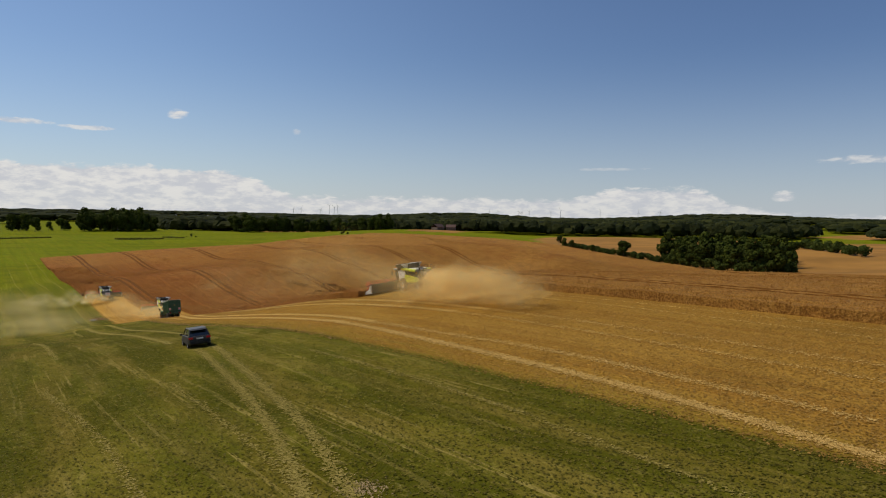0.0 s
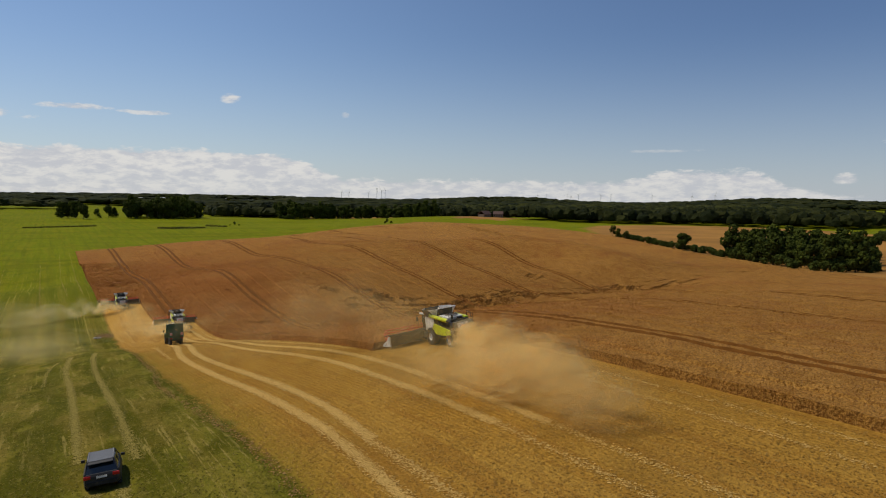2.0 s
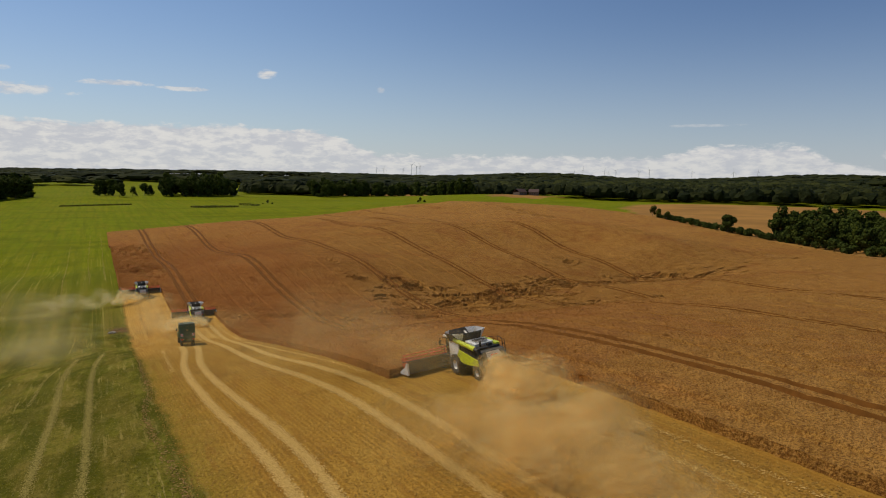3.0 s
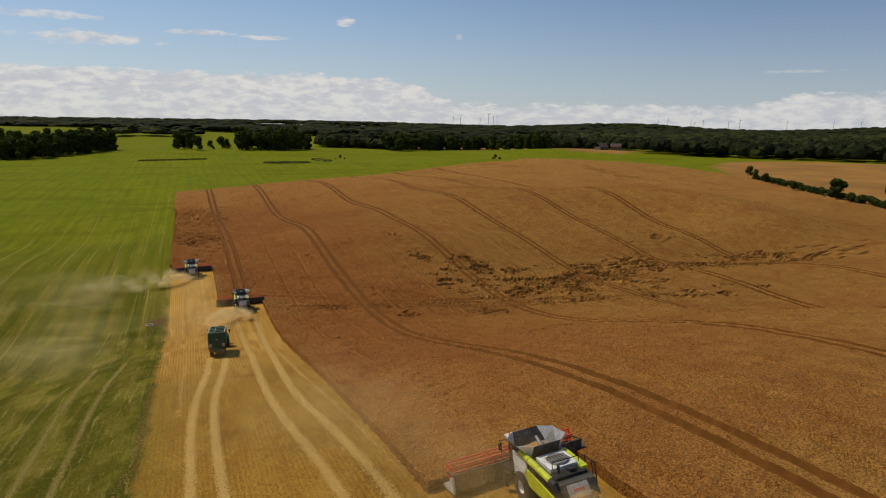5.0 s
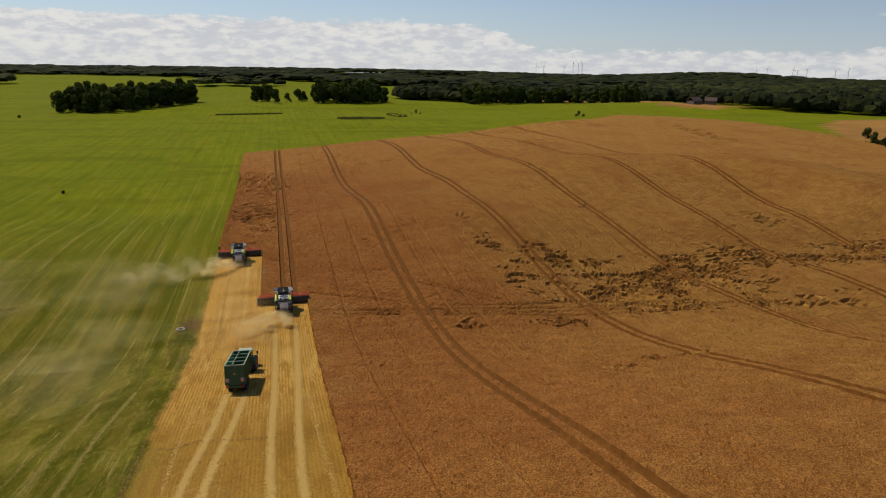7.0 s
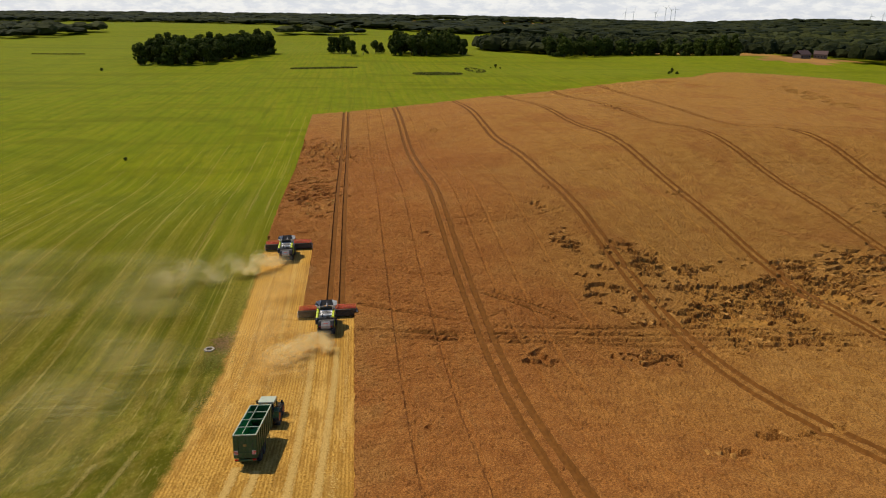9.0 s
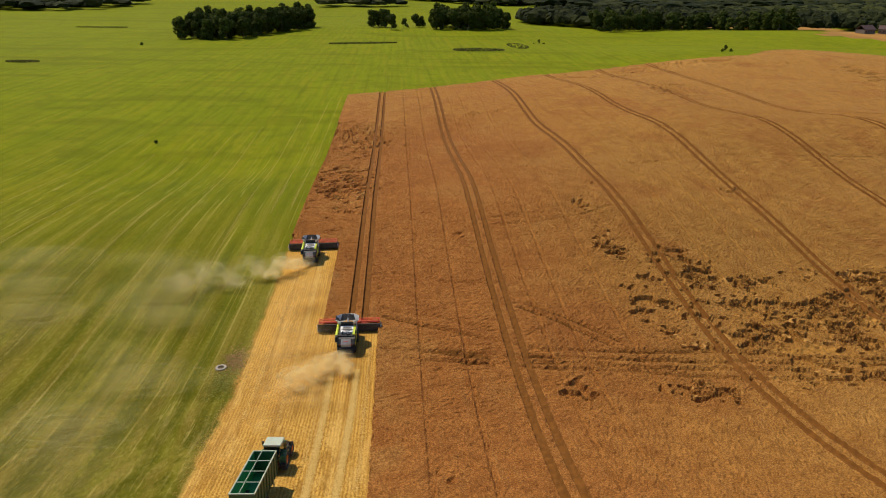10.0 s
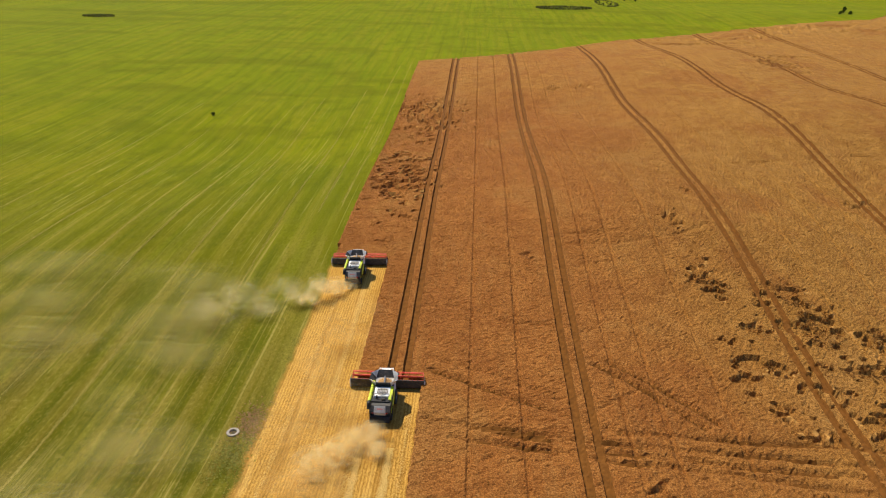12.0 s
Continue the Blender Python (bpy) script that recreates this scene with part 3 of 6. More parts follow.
# trampled straw, its colour darkened to stand in for shade inside the lanes
wheat.data.materials.append(plain("shaded_trampled_straw", (0.140, 0.054, 0.009), 0.95, vary=0.18, scale=1.2, bump=0.5, spec=0.1))
wheat.data.materials.append(plain("lodged_straw", (0.37, 0.185, 0.045), 0.95, vary=0.4, scale=1.0, bump=0.5, spec=0.1))
wheat.data.materials.append(plain("weedy_straw", (0.270, 0.128, 0.024), 0.95, vary=0.35, scale=0.8, bump=0.5, spec=0.1))
fx_ = qx.ravel()[keep]
look_ = np.zeros(len(fx_), int)
mean4 = lambda g: ((g[:-1, :-1] + g[1:, :-1] + g[:-1, 1:] + g[1:, 1:]) / 4).ravel()[keep]
torn = mean4(field)
look_[(mean4(lodge) > 0.3) & (torn > -0.20) & (torn < -0.02) & (smooth_noise(qx, qy, 1.0, 31).ravel()[keep] > 0.25)] = 2
look_[(mean4(flatten) > 0.62)] = 3
# wheel marks and lanes take the shade-darkened straw
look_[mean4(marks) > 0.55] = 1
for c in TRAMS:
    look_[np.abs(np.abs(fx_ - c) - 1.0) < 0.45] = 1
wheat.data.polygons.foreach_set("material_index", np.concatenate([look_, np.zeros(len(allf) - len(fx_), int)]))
tagged(wheat, "ripe reddish-brown standing wheat with wheel lanes and lodged patches", "crop", kind="stuff")

# ---------------------------------------------------------------- trees and woods
BARK = plain("bark", (0.11, 0.085, 0.06), 0.9, vary=0.35, scale=2.0, bump=0.5, spec=0.2)
LEAF = leafy("broad_leaves", (0.026, 0.038, 0.005), (0.080, 0.098, 0.012))
LEAF_B = leafy("hedge_leaves", (0.030, 0.046, 0.008), (0.085, 0.105, 0.018))
LEAF_FAR = leafy("forest_leaves", (0.012, 0.018, 0.004), (0.060, 0.064, 0.014), 0.45, 1.2)


def crown_bm(r, height, width, base, lobes, clumps, leaf):
    """Leaf clumps scattered over the shells of several lobes, with gaps between."""
    bm = bmesh.new()
    spots = []
    for i in range(lobes):
        a, h = r.uniform(0, math.tau), r.uniform(0.12, 0.88)
        reach = width * 0.5 * (0.25 + 0.75 * math.sin(math.pi * min(0.97, 0.15 + h * 0.8))) * r.uniform(0.35, 0.72)
        spots.append((Vector((reach * math.cos(a), reach * math.sin(a), base + (height - base) * h)), width * r.uniform(0.15, 0.26)))
    spots.append((Vector((0, 0, height - width * 0.22)), width * 0.22))
    spots.append((Vector((0, 0, base + (height - base) * 0.5)), width * 0.33))
    for i in range(clumps):
        c, rad = spots[r.randrange(len(spots))]
        d = Vector((r.gauss(0, 1), r.gauss(0, 1), r.gauss(0, 0.9))).normalized()
        p = c + d * rad * r.uniform(0.75, 1.08)
        if p.z < base * 0.8:
            continue
        n = (d + Vector((r.gauss(0, 0.45), r.gauss(0, 0.45), r.gauss(0, 0.45)))).normalized()
        q = n.to_track_quat("Z", "Y")
        s = leaf * r.uniform(0.6, 1.3)
        ring = [bm.verts.new(p + q @ Vector((s * r.uniform(0.6, 1.1) * math.cos(k * 1.2566), s * r.uniform(0.6, 1.1) * math.sin(k * 1.2566), r.uniform(-0.25, 0.1) * s))) for k in range(5)]
        mid = bm.verts.new(p + n * s * 0.3)
        for k in range(5):
            bm.faces.new((ring[k], ring[(k + 1) % 5], mid))
    return bm


def tree(name, seed, height, width, base, clumps, leaf, label, category="tree", stem=True, leaves=None):
    r = random.Random(seed)
    ob = new(name)
    bm = bmesh.new()
    if stem:
        t = 0.018 * height + 0.08
        p = Vector((0, 0, -0.6))
        for k in range(4):
            q = p + Vector((r.uniform(-0.15, 0.15), r.uniform(-0.15, 0.15), height * 0.17))
            rod(bm, p, q, t * (1 - 0.2 * k), t * (0.8 - 0.2 * k), 7, False)
            p = q
            if k:
                for _ in range(2):
                    a = r.uniform(0, math.tau)
                    rod(bm, p, p + Vector((math.cos(a), math.sin(a), 0.8)) * width * 0.24, t * 0.4, t * 0.1, 5, False)
        part("trunk", bm, BARK, ob)
    else:
        for k in range(6):
            a = r.uniform(0, math.tau)
            rod(bm, (0, 0, -0.3), (math.cos(a) * width * 0.3, math.sin(a) * width * 0.3, height * 0.7), 0.05, 0.015, 5, False)
        part("stems", bm, BARK, ob)
    part("crown", crown_bm(r, height, width, base, 9, clumps, leaf), leaves or LEAF, ob)
    return tagged(ob, label, category)


def plant(proto, x, y, turn=0.0, size=1.0, sink=0.15, squash=1.0):
    c = copy_thing(proto, Matrix.Translation((x, y, gz(x, y) - sink)) @ Matrix.Rotation(turn, 4, "Z"))
    c.scale = (size, size, size * squash)
    return c


oak = [tree("oak_tree", 10 + i, h, wd, 1.2, 1000, 1.0, "dark green broadleaf tree at a grove's edge in the grass") for i, (h, wd) in enumerate([(19, 14), (21, 13), (17, 13), (15, 11)])]
bush = [tree("bush", 30 + i, h, wd, 0.25, 300, 0.42, "rounded green bush in the hedge beside the wheat", "bush", False, LEAF_B) for i, (h, wd) in enumerate([(4.2, 5.0), (3.4, 4.6)])]
young = tree("young_tree", 41, 8.5, 6.0, 1.4, 340, 0.5, "small green tree standing in a field hedge")
rt = random.Random(77)


def scatter(poly, gap, tries=4000):
    """Spots inside an outline, no two nearer than gap."""
    xs_, ys_ = [p[0] for p in poly], [p[1] for p in poly]
    got = []
    for _ in range(tries):
        x, y = rt.uniform(min(xs_), max(xs_)), rt.uniform(min(ys_), max(ys_))
        if bool(inside(np.array([x]), np.array([y]), poly)[0]) and all((x - a) ** 2 + (y - b) ** 2 > gap * gap for a, b in got):
            got.append((x, y))
    return got


def grove(poly, gap, kinds, lo, hi, group, edge_bushes=0):
    for x, y in scatter(poly, gap):
        t = plant(rt.choice(kinds), x, y, rt.uniform(0, 6.28), rt.uniform(lo, hi))
        t["group"] = group
    n = len(poly)
    for i in range(edge_bushes):
        k = rt.randrange(n)
        f = rt.random()
        x = poly[k][0] * (1 - f) + poly[(k + 1) % n][0] * f + rt.uniform(-2, 2)
        y = poly[k][1] * (1 - f) + poly[(k + 1) % n][1] * f + rt.uniform(-2, 2)
        t = plant(rt.choice(bush), x, y, rt.uniform(0, 6.28), rt.uniform(0.9, 1.6))
        t["group"] = group


grove([(-138, 696), (-95, 690), (-46, 800), (-44, 835), (-90, 830), (-140, 750)], 10.5, oak, 0.9, 1.2, "trees of the round grove", 16)
grove([(78, 775), (110, 768), (148, 792), (152, 825), (88, 825)], 9.5, oak, 0.95, 1.2, "trees of the second grove", 10)
grove([(350, 278), (344, 262), (335, 236), (316, 196), (330, 187), (375, 212), (430, 245), (425, 285), (385, 292)], 9.5, oak, 0.62, 0.92, "trees of the wood beyond the wheat", 46)
grove([(250, 790), (330, 845), (395, 880), (432, 806), (470, 835), (440, 900), (330, 900), (240, 830)], 12.0, oak, 0.8, 1.15, "trees at the forest front", 12)
for x, y, k, s in [(36, 775, 3, 0.95), (30, 802, 2, 1.0), (18, 806, 2, 0.95), (24, 812, 0, 0.8), (60, 800, 3, 0.85), (66, 806, 2, 0.6)]:
    plant(oak[k], x, y, x, s)
for x, y, s in [(48, 784, 1.15), (146, 786, 1.0), (376, 402, 1.0), (372, 392, 0.85), (366, 378, 0.75),  (252, 536, 0.5), (153.5, 653, 0.45), (350, 340, 0.7)]:
    plant(young, x, y, x * 1.3, s)
plant(oak[3], 350, 312, 0.4, 0.80, squash=0.9)
for i in range(70):
    f = i / 69
    x, y = 375 - 30 * f + rt.uniform(-2.5, 3.5), 396 - 118 * f + rt.uniform(-2.5, 2.5)
    plant(rt.choice(bush), x, y, rt.uniform(0, 6.28), rt.uniform(0.6, 1.05))
for i in range(26):
    f = i / 25
    plant(rt.choice(bush), 560 - 85 * f + rt.uniform(-3, 3), 312 - 92 * f + rt.uniform(-3, 3), rt.uniform(0, 6.28), rt.uniform(1.0, 2.0))
for x, y, s in [(-38, 316, 0.28), (-73, 262, 0.22), (249, 534, 0.5), (255, 535, 0.55), (150, 655, 0.3), (157, 650, 0.35), (52, 799, 0.8), (-150, 640, 0.6)]:
    plant(rt.choice(bush), x, y, x, s)
for proto in oak + bush + [young]:
    for o in (proto, *proto.children_recursive):
        bpy.data.objects.remove(o)


def forest(name, polys, gap, seed, label, gaps=()):
    """A far wood: thousands of crowns as one mesh, rough and uneven."""
    r = np.random.default_rng(seed)
    kinds = []
    for k in range(6):
        bm = bmesh.new()
        bmesh.ops.create_icosphere(bm, subdivisions=2, radius=1.0)
        rr = random.Random(seed * 10 + k)
        off = Vector((rr.uniform(0, 50), rr.uniform(0, 50), 0))
        for v in bm.verts:
            d = 1 + 0.40 * noise.noise(v.co * 1.7 + off) + 0.34 * noise.noise(v.co * 4.6 + off)
            v.co = Vector((v.co.x * d, v.co.y * d, v.co.z * d * 1.05))
        bmesh.ops.delete(bm, geom=[v for v in bm.verts if v.co.z < -0.72], context="VERTS")
        vs = np.array([v.co for v in bm.verts])
        bm.verts.index_update()
        fs = np.array([[v.index for v in f.verts] for f in bm.faces])
        bm.free()
        kinds.append((vs, fs))
    V, F, n = [], [], 0
    for poly in polys:
        p = np.array(poly)
        area = 0.5 * abs(np.sum(p[:, 0] * np.roll(p[:, 1], 1) - p[:, 1] * np.roll(p[:, 0], 1)))
        m = int(area / gap ** 2)
        x = r.uniform(p[:, 0].min(), p[:, 0].max(), m * 3)
        y = r.uniform(p[:, 1].min(), p[:, 1].max(), m * 3)
        ok = inside(x, y, poly)
        for g in gaps:
            ok &= ~inside(x, y, g)
        x, y = x[ok][:m], y[ok][:m]
        z = ground_z(x, y)
        for a, b, c in zip(x, y, z):
            vs, fs = kinds[r.integers(6)]
            t, wd, h = r.uniform(0, 6.28), gap * r.uniform(0.55, 0.95), r.uniform(11, 19)
            q = vs.copy()
            q[:, 0], q[:, 1] = wd * (vs[:, 0] * np.cos(t) - vs[:, 1] * np.sin(t)), wd * (vs[:, 0] * np.sin(t) + vs[:, 1] * np.cos(t))
            q[:, 2] = vs[:, 2] * h * 0.42 + h * 0.58
            V.append(q + (a, b, c - 0.8))
            F.append(fs + n)
            n += len(vs)
    ob = sheet(name, np.concatenate(V).tolist(), np.concatenate(F).tolist(), LEAF_FAR, False)
    return tagged(ob, label, "forest", kind="stuff")


forest("forest", [
    [(200, 905), (262, 830), (330, 880), (400, 900), (450, 860), (520, 900), (640, 900), (720, 1050), (600, 1250), (300, 1300), (210, 1100)],
    [(508, 712), (585, 668), (650, 600), (690, 500), (760, 440), (900, 470), (1150, 650), (1200, 900), (900, 1000), (640, 900), (560, 830)],
], 11.0, 3, "dense dark green mixed forest behind the fields", STRAW_FIELDS)
forest("forest", [
    [(-110, 1390), (30, 1480), (60, 1530), (-100, 1470)],
    [(720, 1050), (1150, 700), (1500, 1000), (1500, 1500), (1000, 1600), (600, 1300)],
    [(800, 330), (1000, 290), (1700, 420), (2000, 800), (1500, 800), (1000, 470)],
    [(-760, 1080), (-430, 1230), (-400, 1420), (-800, 1500), (-1200, 1400)],
], 19.0, 4, "dark green forest belt in the distance", STRAW_FIELDS)
forest("forest", [
    [(-1700, 2000), (-700, 2150), (-100, 2050), (200, 1700), (600, 1500), (1000, 1700), (1100, 2400), (900, 3000), (-300, 3050), (-1600, 3000)],
    [(1000, 1700), (1500, 1500), (2200, 1000), (3000, 1100), (3200, 2200), (2300, 2900), (1100, 2900)],
    [(2000, 800), (1900, 450), (3000, 200), (3300, 1000), (2200, 1000)],
], 34.0, 5, "far forested hills on the horizon", STRAW_FIELDS)

# ---------------------------------------------------------------- reedy hollows in the grass
REED = island("reeds", (0.06, 0.075, 0.012), (0.20, 0.18, 0.05), through_light=0.3)


def reeds(name, x, y, rx, ry, count, label, ring=0.75):
    """A wet hollow fringed with reeds."""
    r = np.random.default_rng(abs(int(x * 7 + y)))
    V, F = [], []
    for i in range(count):
        a = r.uniform(0, math.tau)
        q = ring + (1 - ring) * r.random() if r.random() < 0.75 else math.sqrt(r.random())
        px, py = x + rx * q * math.cos(a) + r.normal(0, 0.3), y + ry * q * math.sin(a) + r.normal(0, 0.5)
        h, s, t = r.uniform(0.4, 1.1), r.uniform(0.25, 0.6), r.uniform(0, math.tau)
        z = gz(px, py) - 0.05
        dx, dy = s * math.cos(t), s * math.sin(t)
        n = len(V)
        V += [(px - dx, py - dy, z), (px + dx, py + dy, z), (px + dx * 1.2, py + dy, z + h), (px - dx * 0.8, py - dy, z + h * 0.85)]
        F.append((n, n + 1, n + 2, n + 3))
    return tagged(sheet(name, V, F, REED, False), label, "reeds", kind="stuff")


reeds("reed_bed", 15, 647, 26, 4.5, 900, "long thin reed-fringed wet hollow in the green field", 0.9)
reeds("reed_bed", 98, 586, 18, 8, 700, "curved reed-fringed wet hollow in the green field", 0.86)
reeds("reed_bed", 132, 625, 7, 25, 200, "thin line of rough grass beside a wet hollow", 0.92)
reeds("reed_bed", -178, 520, 9, 5, 500, "dark patch of rough reeds in the green field", 0.3)
reeds("reed_bed", -260, 850, 26, 5, 500, "thin line of rough grass in the far green field", 0.9)

# ---------------------------------------------------------------- far farm and wind turbines
WHITE_WALL = plain("plaster_wall", (0.15, 0.115, 0.08), 0.85, vary=0.12, scale=0.8)
ROOF = plain("clay_roof", (0.075, 0.036, 0.026), 0.8, vary=0.25, scale=1.5)
DARK_PANE = plain("dark_pane", (0.03, 0.035, 0.04), 0.15, vary=0.1)


def house(x, y, turn, sx, sy, h, label):
    ob = new("farmhouse")
    ob.matrix_world = Matrix.Translation((x, y, gz(x, y))) @ Matrix.Rotation(radians(turn), 4, "Z")
    bm = bmesh.new()
    box(bm, (0, 0, h / 2 - 0.3), (sx, sy, h + 0.6))
    part("wall", bm, WHITE_WALL, ob)
    bm = bmesh.new()
    prism(bm, [(-sy / 2 - 0.5, h - 0.15), (0, h + sy * 0.42), (sy / 2 + 0.5, h - 0.15), (sy / 2 + 0.5, h + 0.1), (0, h + sy * 0.42 + 0.3), (-sy / 2 - 0.5, h + 0.1)], -sx / 2 - 0.5, sx / 2 + 0.5)
    roof = part("roof", bm, ROOF, ob, "red clay tile roof")
    bm = bmesh.new()
    box(bm, (sx * 0.2, 0.4, h + sy * 0.45), (0.7, 0.7, 1.8))
    part("chimney", bm, ROOF, roof)
    for k in range(4):
        bm = bmesh.new()
        box(bm, (-sx * 0.36 + k * sx * 0.24, -sy / 2 - 0.03, h * 0.5), (1.1, 0.1, 1.3))
        part("window", bm, DARK_PANE, ob)
    return tagged(ob, label, "house")


house(486, 748, 25, 17, 9, 3.6, "dull plastered farmhouse with a dark red roof at the forest edge")
house(512, 756, -40, 12, 8, 4.2, "small dull barn with a dark red roof beside the farmhouse")
house(1195, 655, 10, 40, 14, 5.0, "long pale barn with a red roof in the far valley")

TURBINE = plain("turbine_white", (0.55, 0.56, 0.58), 0.5, vary=0.05)


def turbine(az, dist, hub, blade, spin):
    a = radians(az)
    x, y = 30 + dist * math.sin(a), 52 + dist * math.cos(a)
    ob = new("wind_turbine")
    ob.matrix_world = Matrix.Translation((x, y, gz(x, y))) @ Matrix.Rotation(-a + 0.5, 4, "Z")
    bm = bmesh.new()
    rod(bm, (0, 0, -2), (0, 0, hub), 1.5, 0.9, 10)
    part("tower", bm, TURBINE, ob)
    bm = bmesh.new()
    box(bm, (0, 1.0, hub + 1), (2.6, 7, 2.8), bevel=0.5)
    part("nacelle", bm, TURBINE, ob)
    for k in range(3):
        t = radians(spin + 120 * k)
        bm = bmesh.new()
        rod(bm, (0, -4.6, hub + 1), (blade * math.sin(t), -4.6, hub + 1 + blade * math.cos(t)), 0.6, 0.25, 6)
        part("blade", bm, TURBINE, ob)
    tagged(ob, "white three-bladed wind turbine on the horizon", "wind turbine", "turbines on the horizon")


for i, (az, hub) in enumerate([(21.1, 92), (21.7, 95), (23.3, 92), (24.0, 128), (24.4, 112), (24.7, 118), (37.4, 88), (38.1, 100), (39.8, 98), (40.1, 86), (40.7, 98), (42.5, 90), (43.3, 104), (46.5, 92), (49.5, 88), (51.2, 96)]):
    turbine(az, 4150 + 40 * (i % 3), hub * 0.66, 24, 17 * i)

# ---------------------------------------------------------------- straw lines, wheel marks and loose plants
STRAW = island("loose_straw", (0.47, 0.30, 0.075), (0.70, 0.47, 0.155), through_light=0.3)
PALE_GRASS = island("pressed_grass", (0.22, 0.18, 0.030), (0.38, 0.30, 0.085), through_light=0.3)


def strewn(name, path, width, per_m, size, material, label, category, seed, lift=0.03, flat=0.35):
    """Short bits strewn along a line on the soil."""
    r = np.random.default_rng(seed)
    d = np.concatenate([[0], np.cumsum([math.hypot(b[0] - a[0], b[1] - a[1]) for a, b in zip(path[:-1], path[1:])])])
    n = int(d[-1] * per_m)
    t = r.uniform(0, d[-1], n)
    bend = lambda axis_: np.interp(np.arange(0, d[-1] + 1, 1.0), d, [q[axis_] for q in path])
    ease = np.convolve(np.pad(bend(0), 5, "edge"), np.ones(11) / 11, "valid")
    px = np.interp(t, np.arange(0, d[-1] + 1, 1.0), ease) + np.clip(r.normal(0, 0.5, n), -1.2, 1.2) * width / 2
    py = np.interp(t, d, [q[1] for q in path])
    a, s = r.uniform(0, math.tau, n), size * r.uniform(0.5, 1.3, n)
    z = ground_z(px, py) + lift
    dx, dy = s * np.cos(a), s * np.sin(a)
    up = lambda k: z + r.uniform(0, flat, n) * s * k
    V = np.stack([np.stack([px - dx, py - dy, up(1)], 1), np.stack([px + dx, py + dy, up(1)], 1), np.stack([px - dy * 0.9, py + dx * 0.9, up(1.6)], 1)], 1).reshape(-1, 3)
    F = np.arange(3 * n).reshape(-1, 3)
    return tagged(sheet(name, V.tolist(), F.tolist(), material, False), label, category, kind="stuff")


LANES = [
    [(20.0, 2), (20.6, 8), (21.7, 14.5), (22.3, 25), (22.9, 40), (24.0, 54), (24.1, 67), (23.4, 84), (23.5, 103), (24.0, 113), (25.5, 124), (26.1, 136)],
    [(24.2, 8), (25.5, 26), (24.8, 38), (25.2, 50), (26.1, 58), (26.2, 68), (25.5, 90), (25.5, 102), (25.9, 113), (27.2, 122.5), (28.2, 135)],
    [(30.7, 8), (31.2, 26), (32.1, 47), (32.4, 57), (32.9, 76), (32.3, 90), (31.6, 98), (31.1, 109), (31.2, 123), (31.5, 133), (31.6, 160), (31.6, 169)],
    [(34.0, 8), (34.4, 45), (35.3, 66), (35.5, 80), (34.7, 95), (33.7, 107), (33.8, 122), (34.1, 131), (34.8, 158), (34.9, 168)],
    [(41.2, 8), (42.3, 36), (42.4, 56)], [(44.5, 8), (45.0, 36), (44.8, 56)],
    [(37.0, 82), (36.6, 97), (36.0, 111), (35.5, 122), (35.4, 136)], [(22.4, 108), (22.5, 119), (23.0, 131)],
    [(22.4, 156), (22.6, 202)], [(26.4, 156), (26.6, 201)], [(30.6, 147), (30.9, 167)], [(36.2, 138), (36.4, 174)],
]
for i, lane in enumerate(LANES):
    big = i < 4
    if i in (0, 1):
        strewn("straw_line", [q for q in lane if q[1] < 55], 0.9, 230 if i == 0 else 90, 0.08, STRAW, "soft straw wheel line on old stubble", "straw", 240 + i, flat=0.12)
        lane = [q for q in lane if q[1] > 48]
    if i in (2, 3):
        strewn("straw_line", [q for q in lane if q[1] < 50], 0.9, 45, 0.085, STRAW, "faint straw wheel line on old stubble", "straw", 230 + i, flat=0.12)
        lane = [q for q in lane if q[1] > 44]
    strewn("straw_line", lane, 0.8 if big else 0.7, 300 if big else 28, 0.085, STRAW, "pale straw wheel line pressed into the stubble", "straw", 200 + i, flat=0.12)
GRASS_LANES = [
    [(-36.5, 200), (-35.0, 240), (-34.2, 302)], [(6.8, 190), (5.6, 243), (4.5, 352)], [(7.9, 104), (8.2, 121), (9.8, 131)], [(10.3, 60), (10.5, 80), (10.6, 97), (10.3, 116), (10.8, 127), (11.5, 140)],
    [(13.4, 58), (13.6, 75), (13.6, 112), (14.0, 126), (15.1, 142)], [(-4, 150), (-6, 240), (-8, 340)], [(-14, 160), (-15.5, 240), (-16, 330)], [(12.5, 235), (11.5, 300), (12, 395)],
    [(-22, 200), (-24, 300)], [(1.5, 60), (2.0, 105)], [(-52, 190), (-50, 260), (-46, 330)], [(16.4, 240), (16.2, 400)],
    [(11.0, 53), (10.6, 50), (8.5, 33), (7.0, 24), (5.1, 16), (2.6, 6)], [(12.5, 53), (12.0, 50.5), (9.5, 32), (8.0, 22), (6.0, 14.5), (4.0, 6)],
    [(3.6, 2), (5.6, 22), (6.2, 40)], [(14.0, 2), (16.0, 22), (16.0, 42)], [(0.6, 4), (1.0, 30), (-0.5, 46)],
]
for i, lane in enumerate(GRASS_LANES):
    by_car = i in (3, 4, 12, 13)
    strewn("pressed_grass_line", lane, 0.7 if by_car else 0.5, 120 if by_car else 34, 0.075, PALE_GRASS, "pale wheel line pressed into the grass", "grass", 300 + i, flat=0.12)
RIDGE = island("ridge_clods", (0.20, 0.115, 0.035), (0.42, 0.26, 0.10), through_light=0.4)
strewn("ridge_of_clods", [(19.0, 44), (19.8, 53), (19.1, 60), (18.3, 76), (18.0, 90), (19.4, 97), (19.3, 106), (19.3, 124)], 0.9, 16, 0.10, RIDGE,
       "rough brown ridge of clods at the stubble's edge", "soil", 351, flat=0.5)

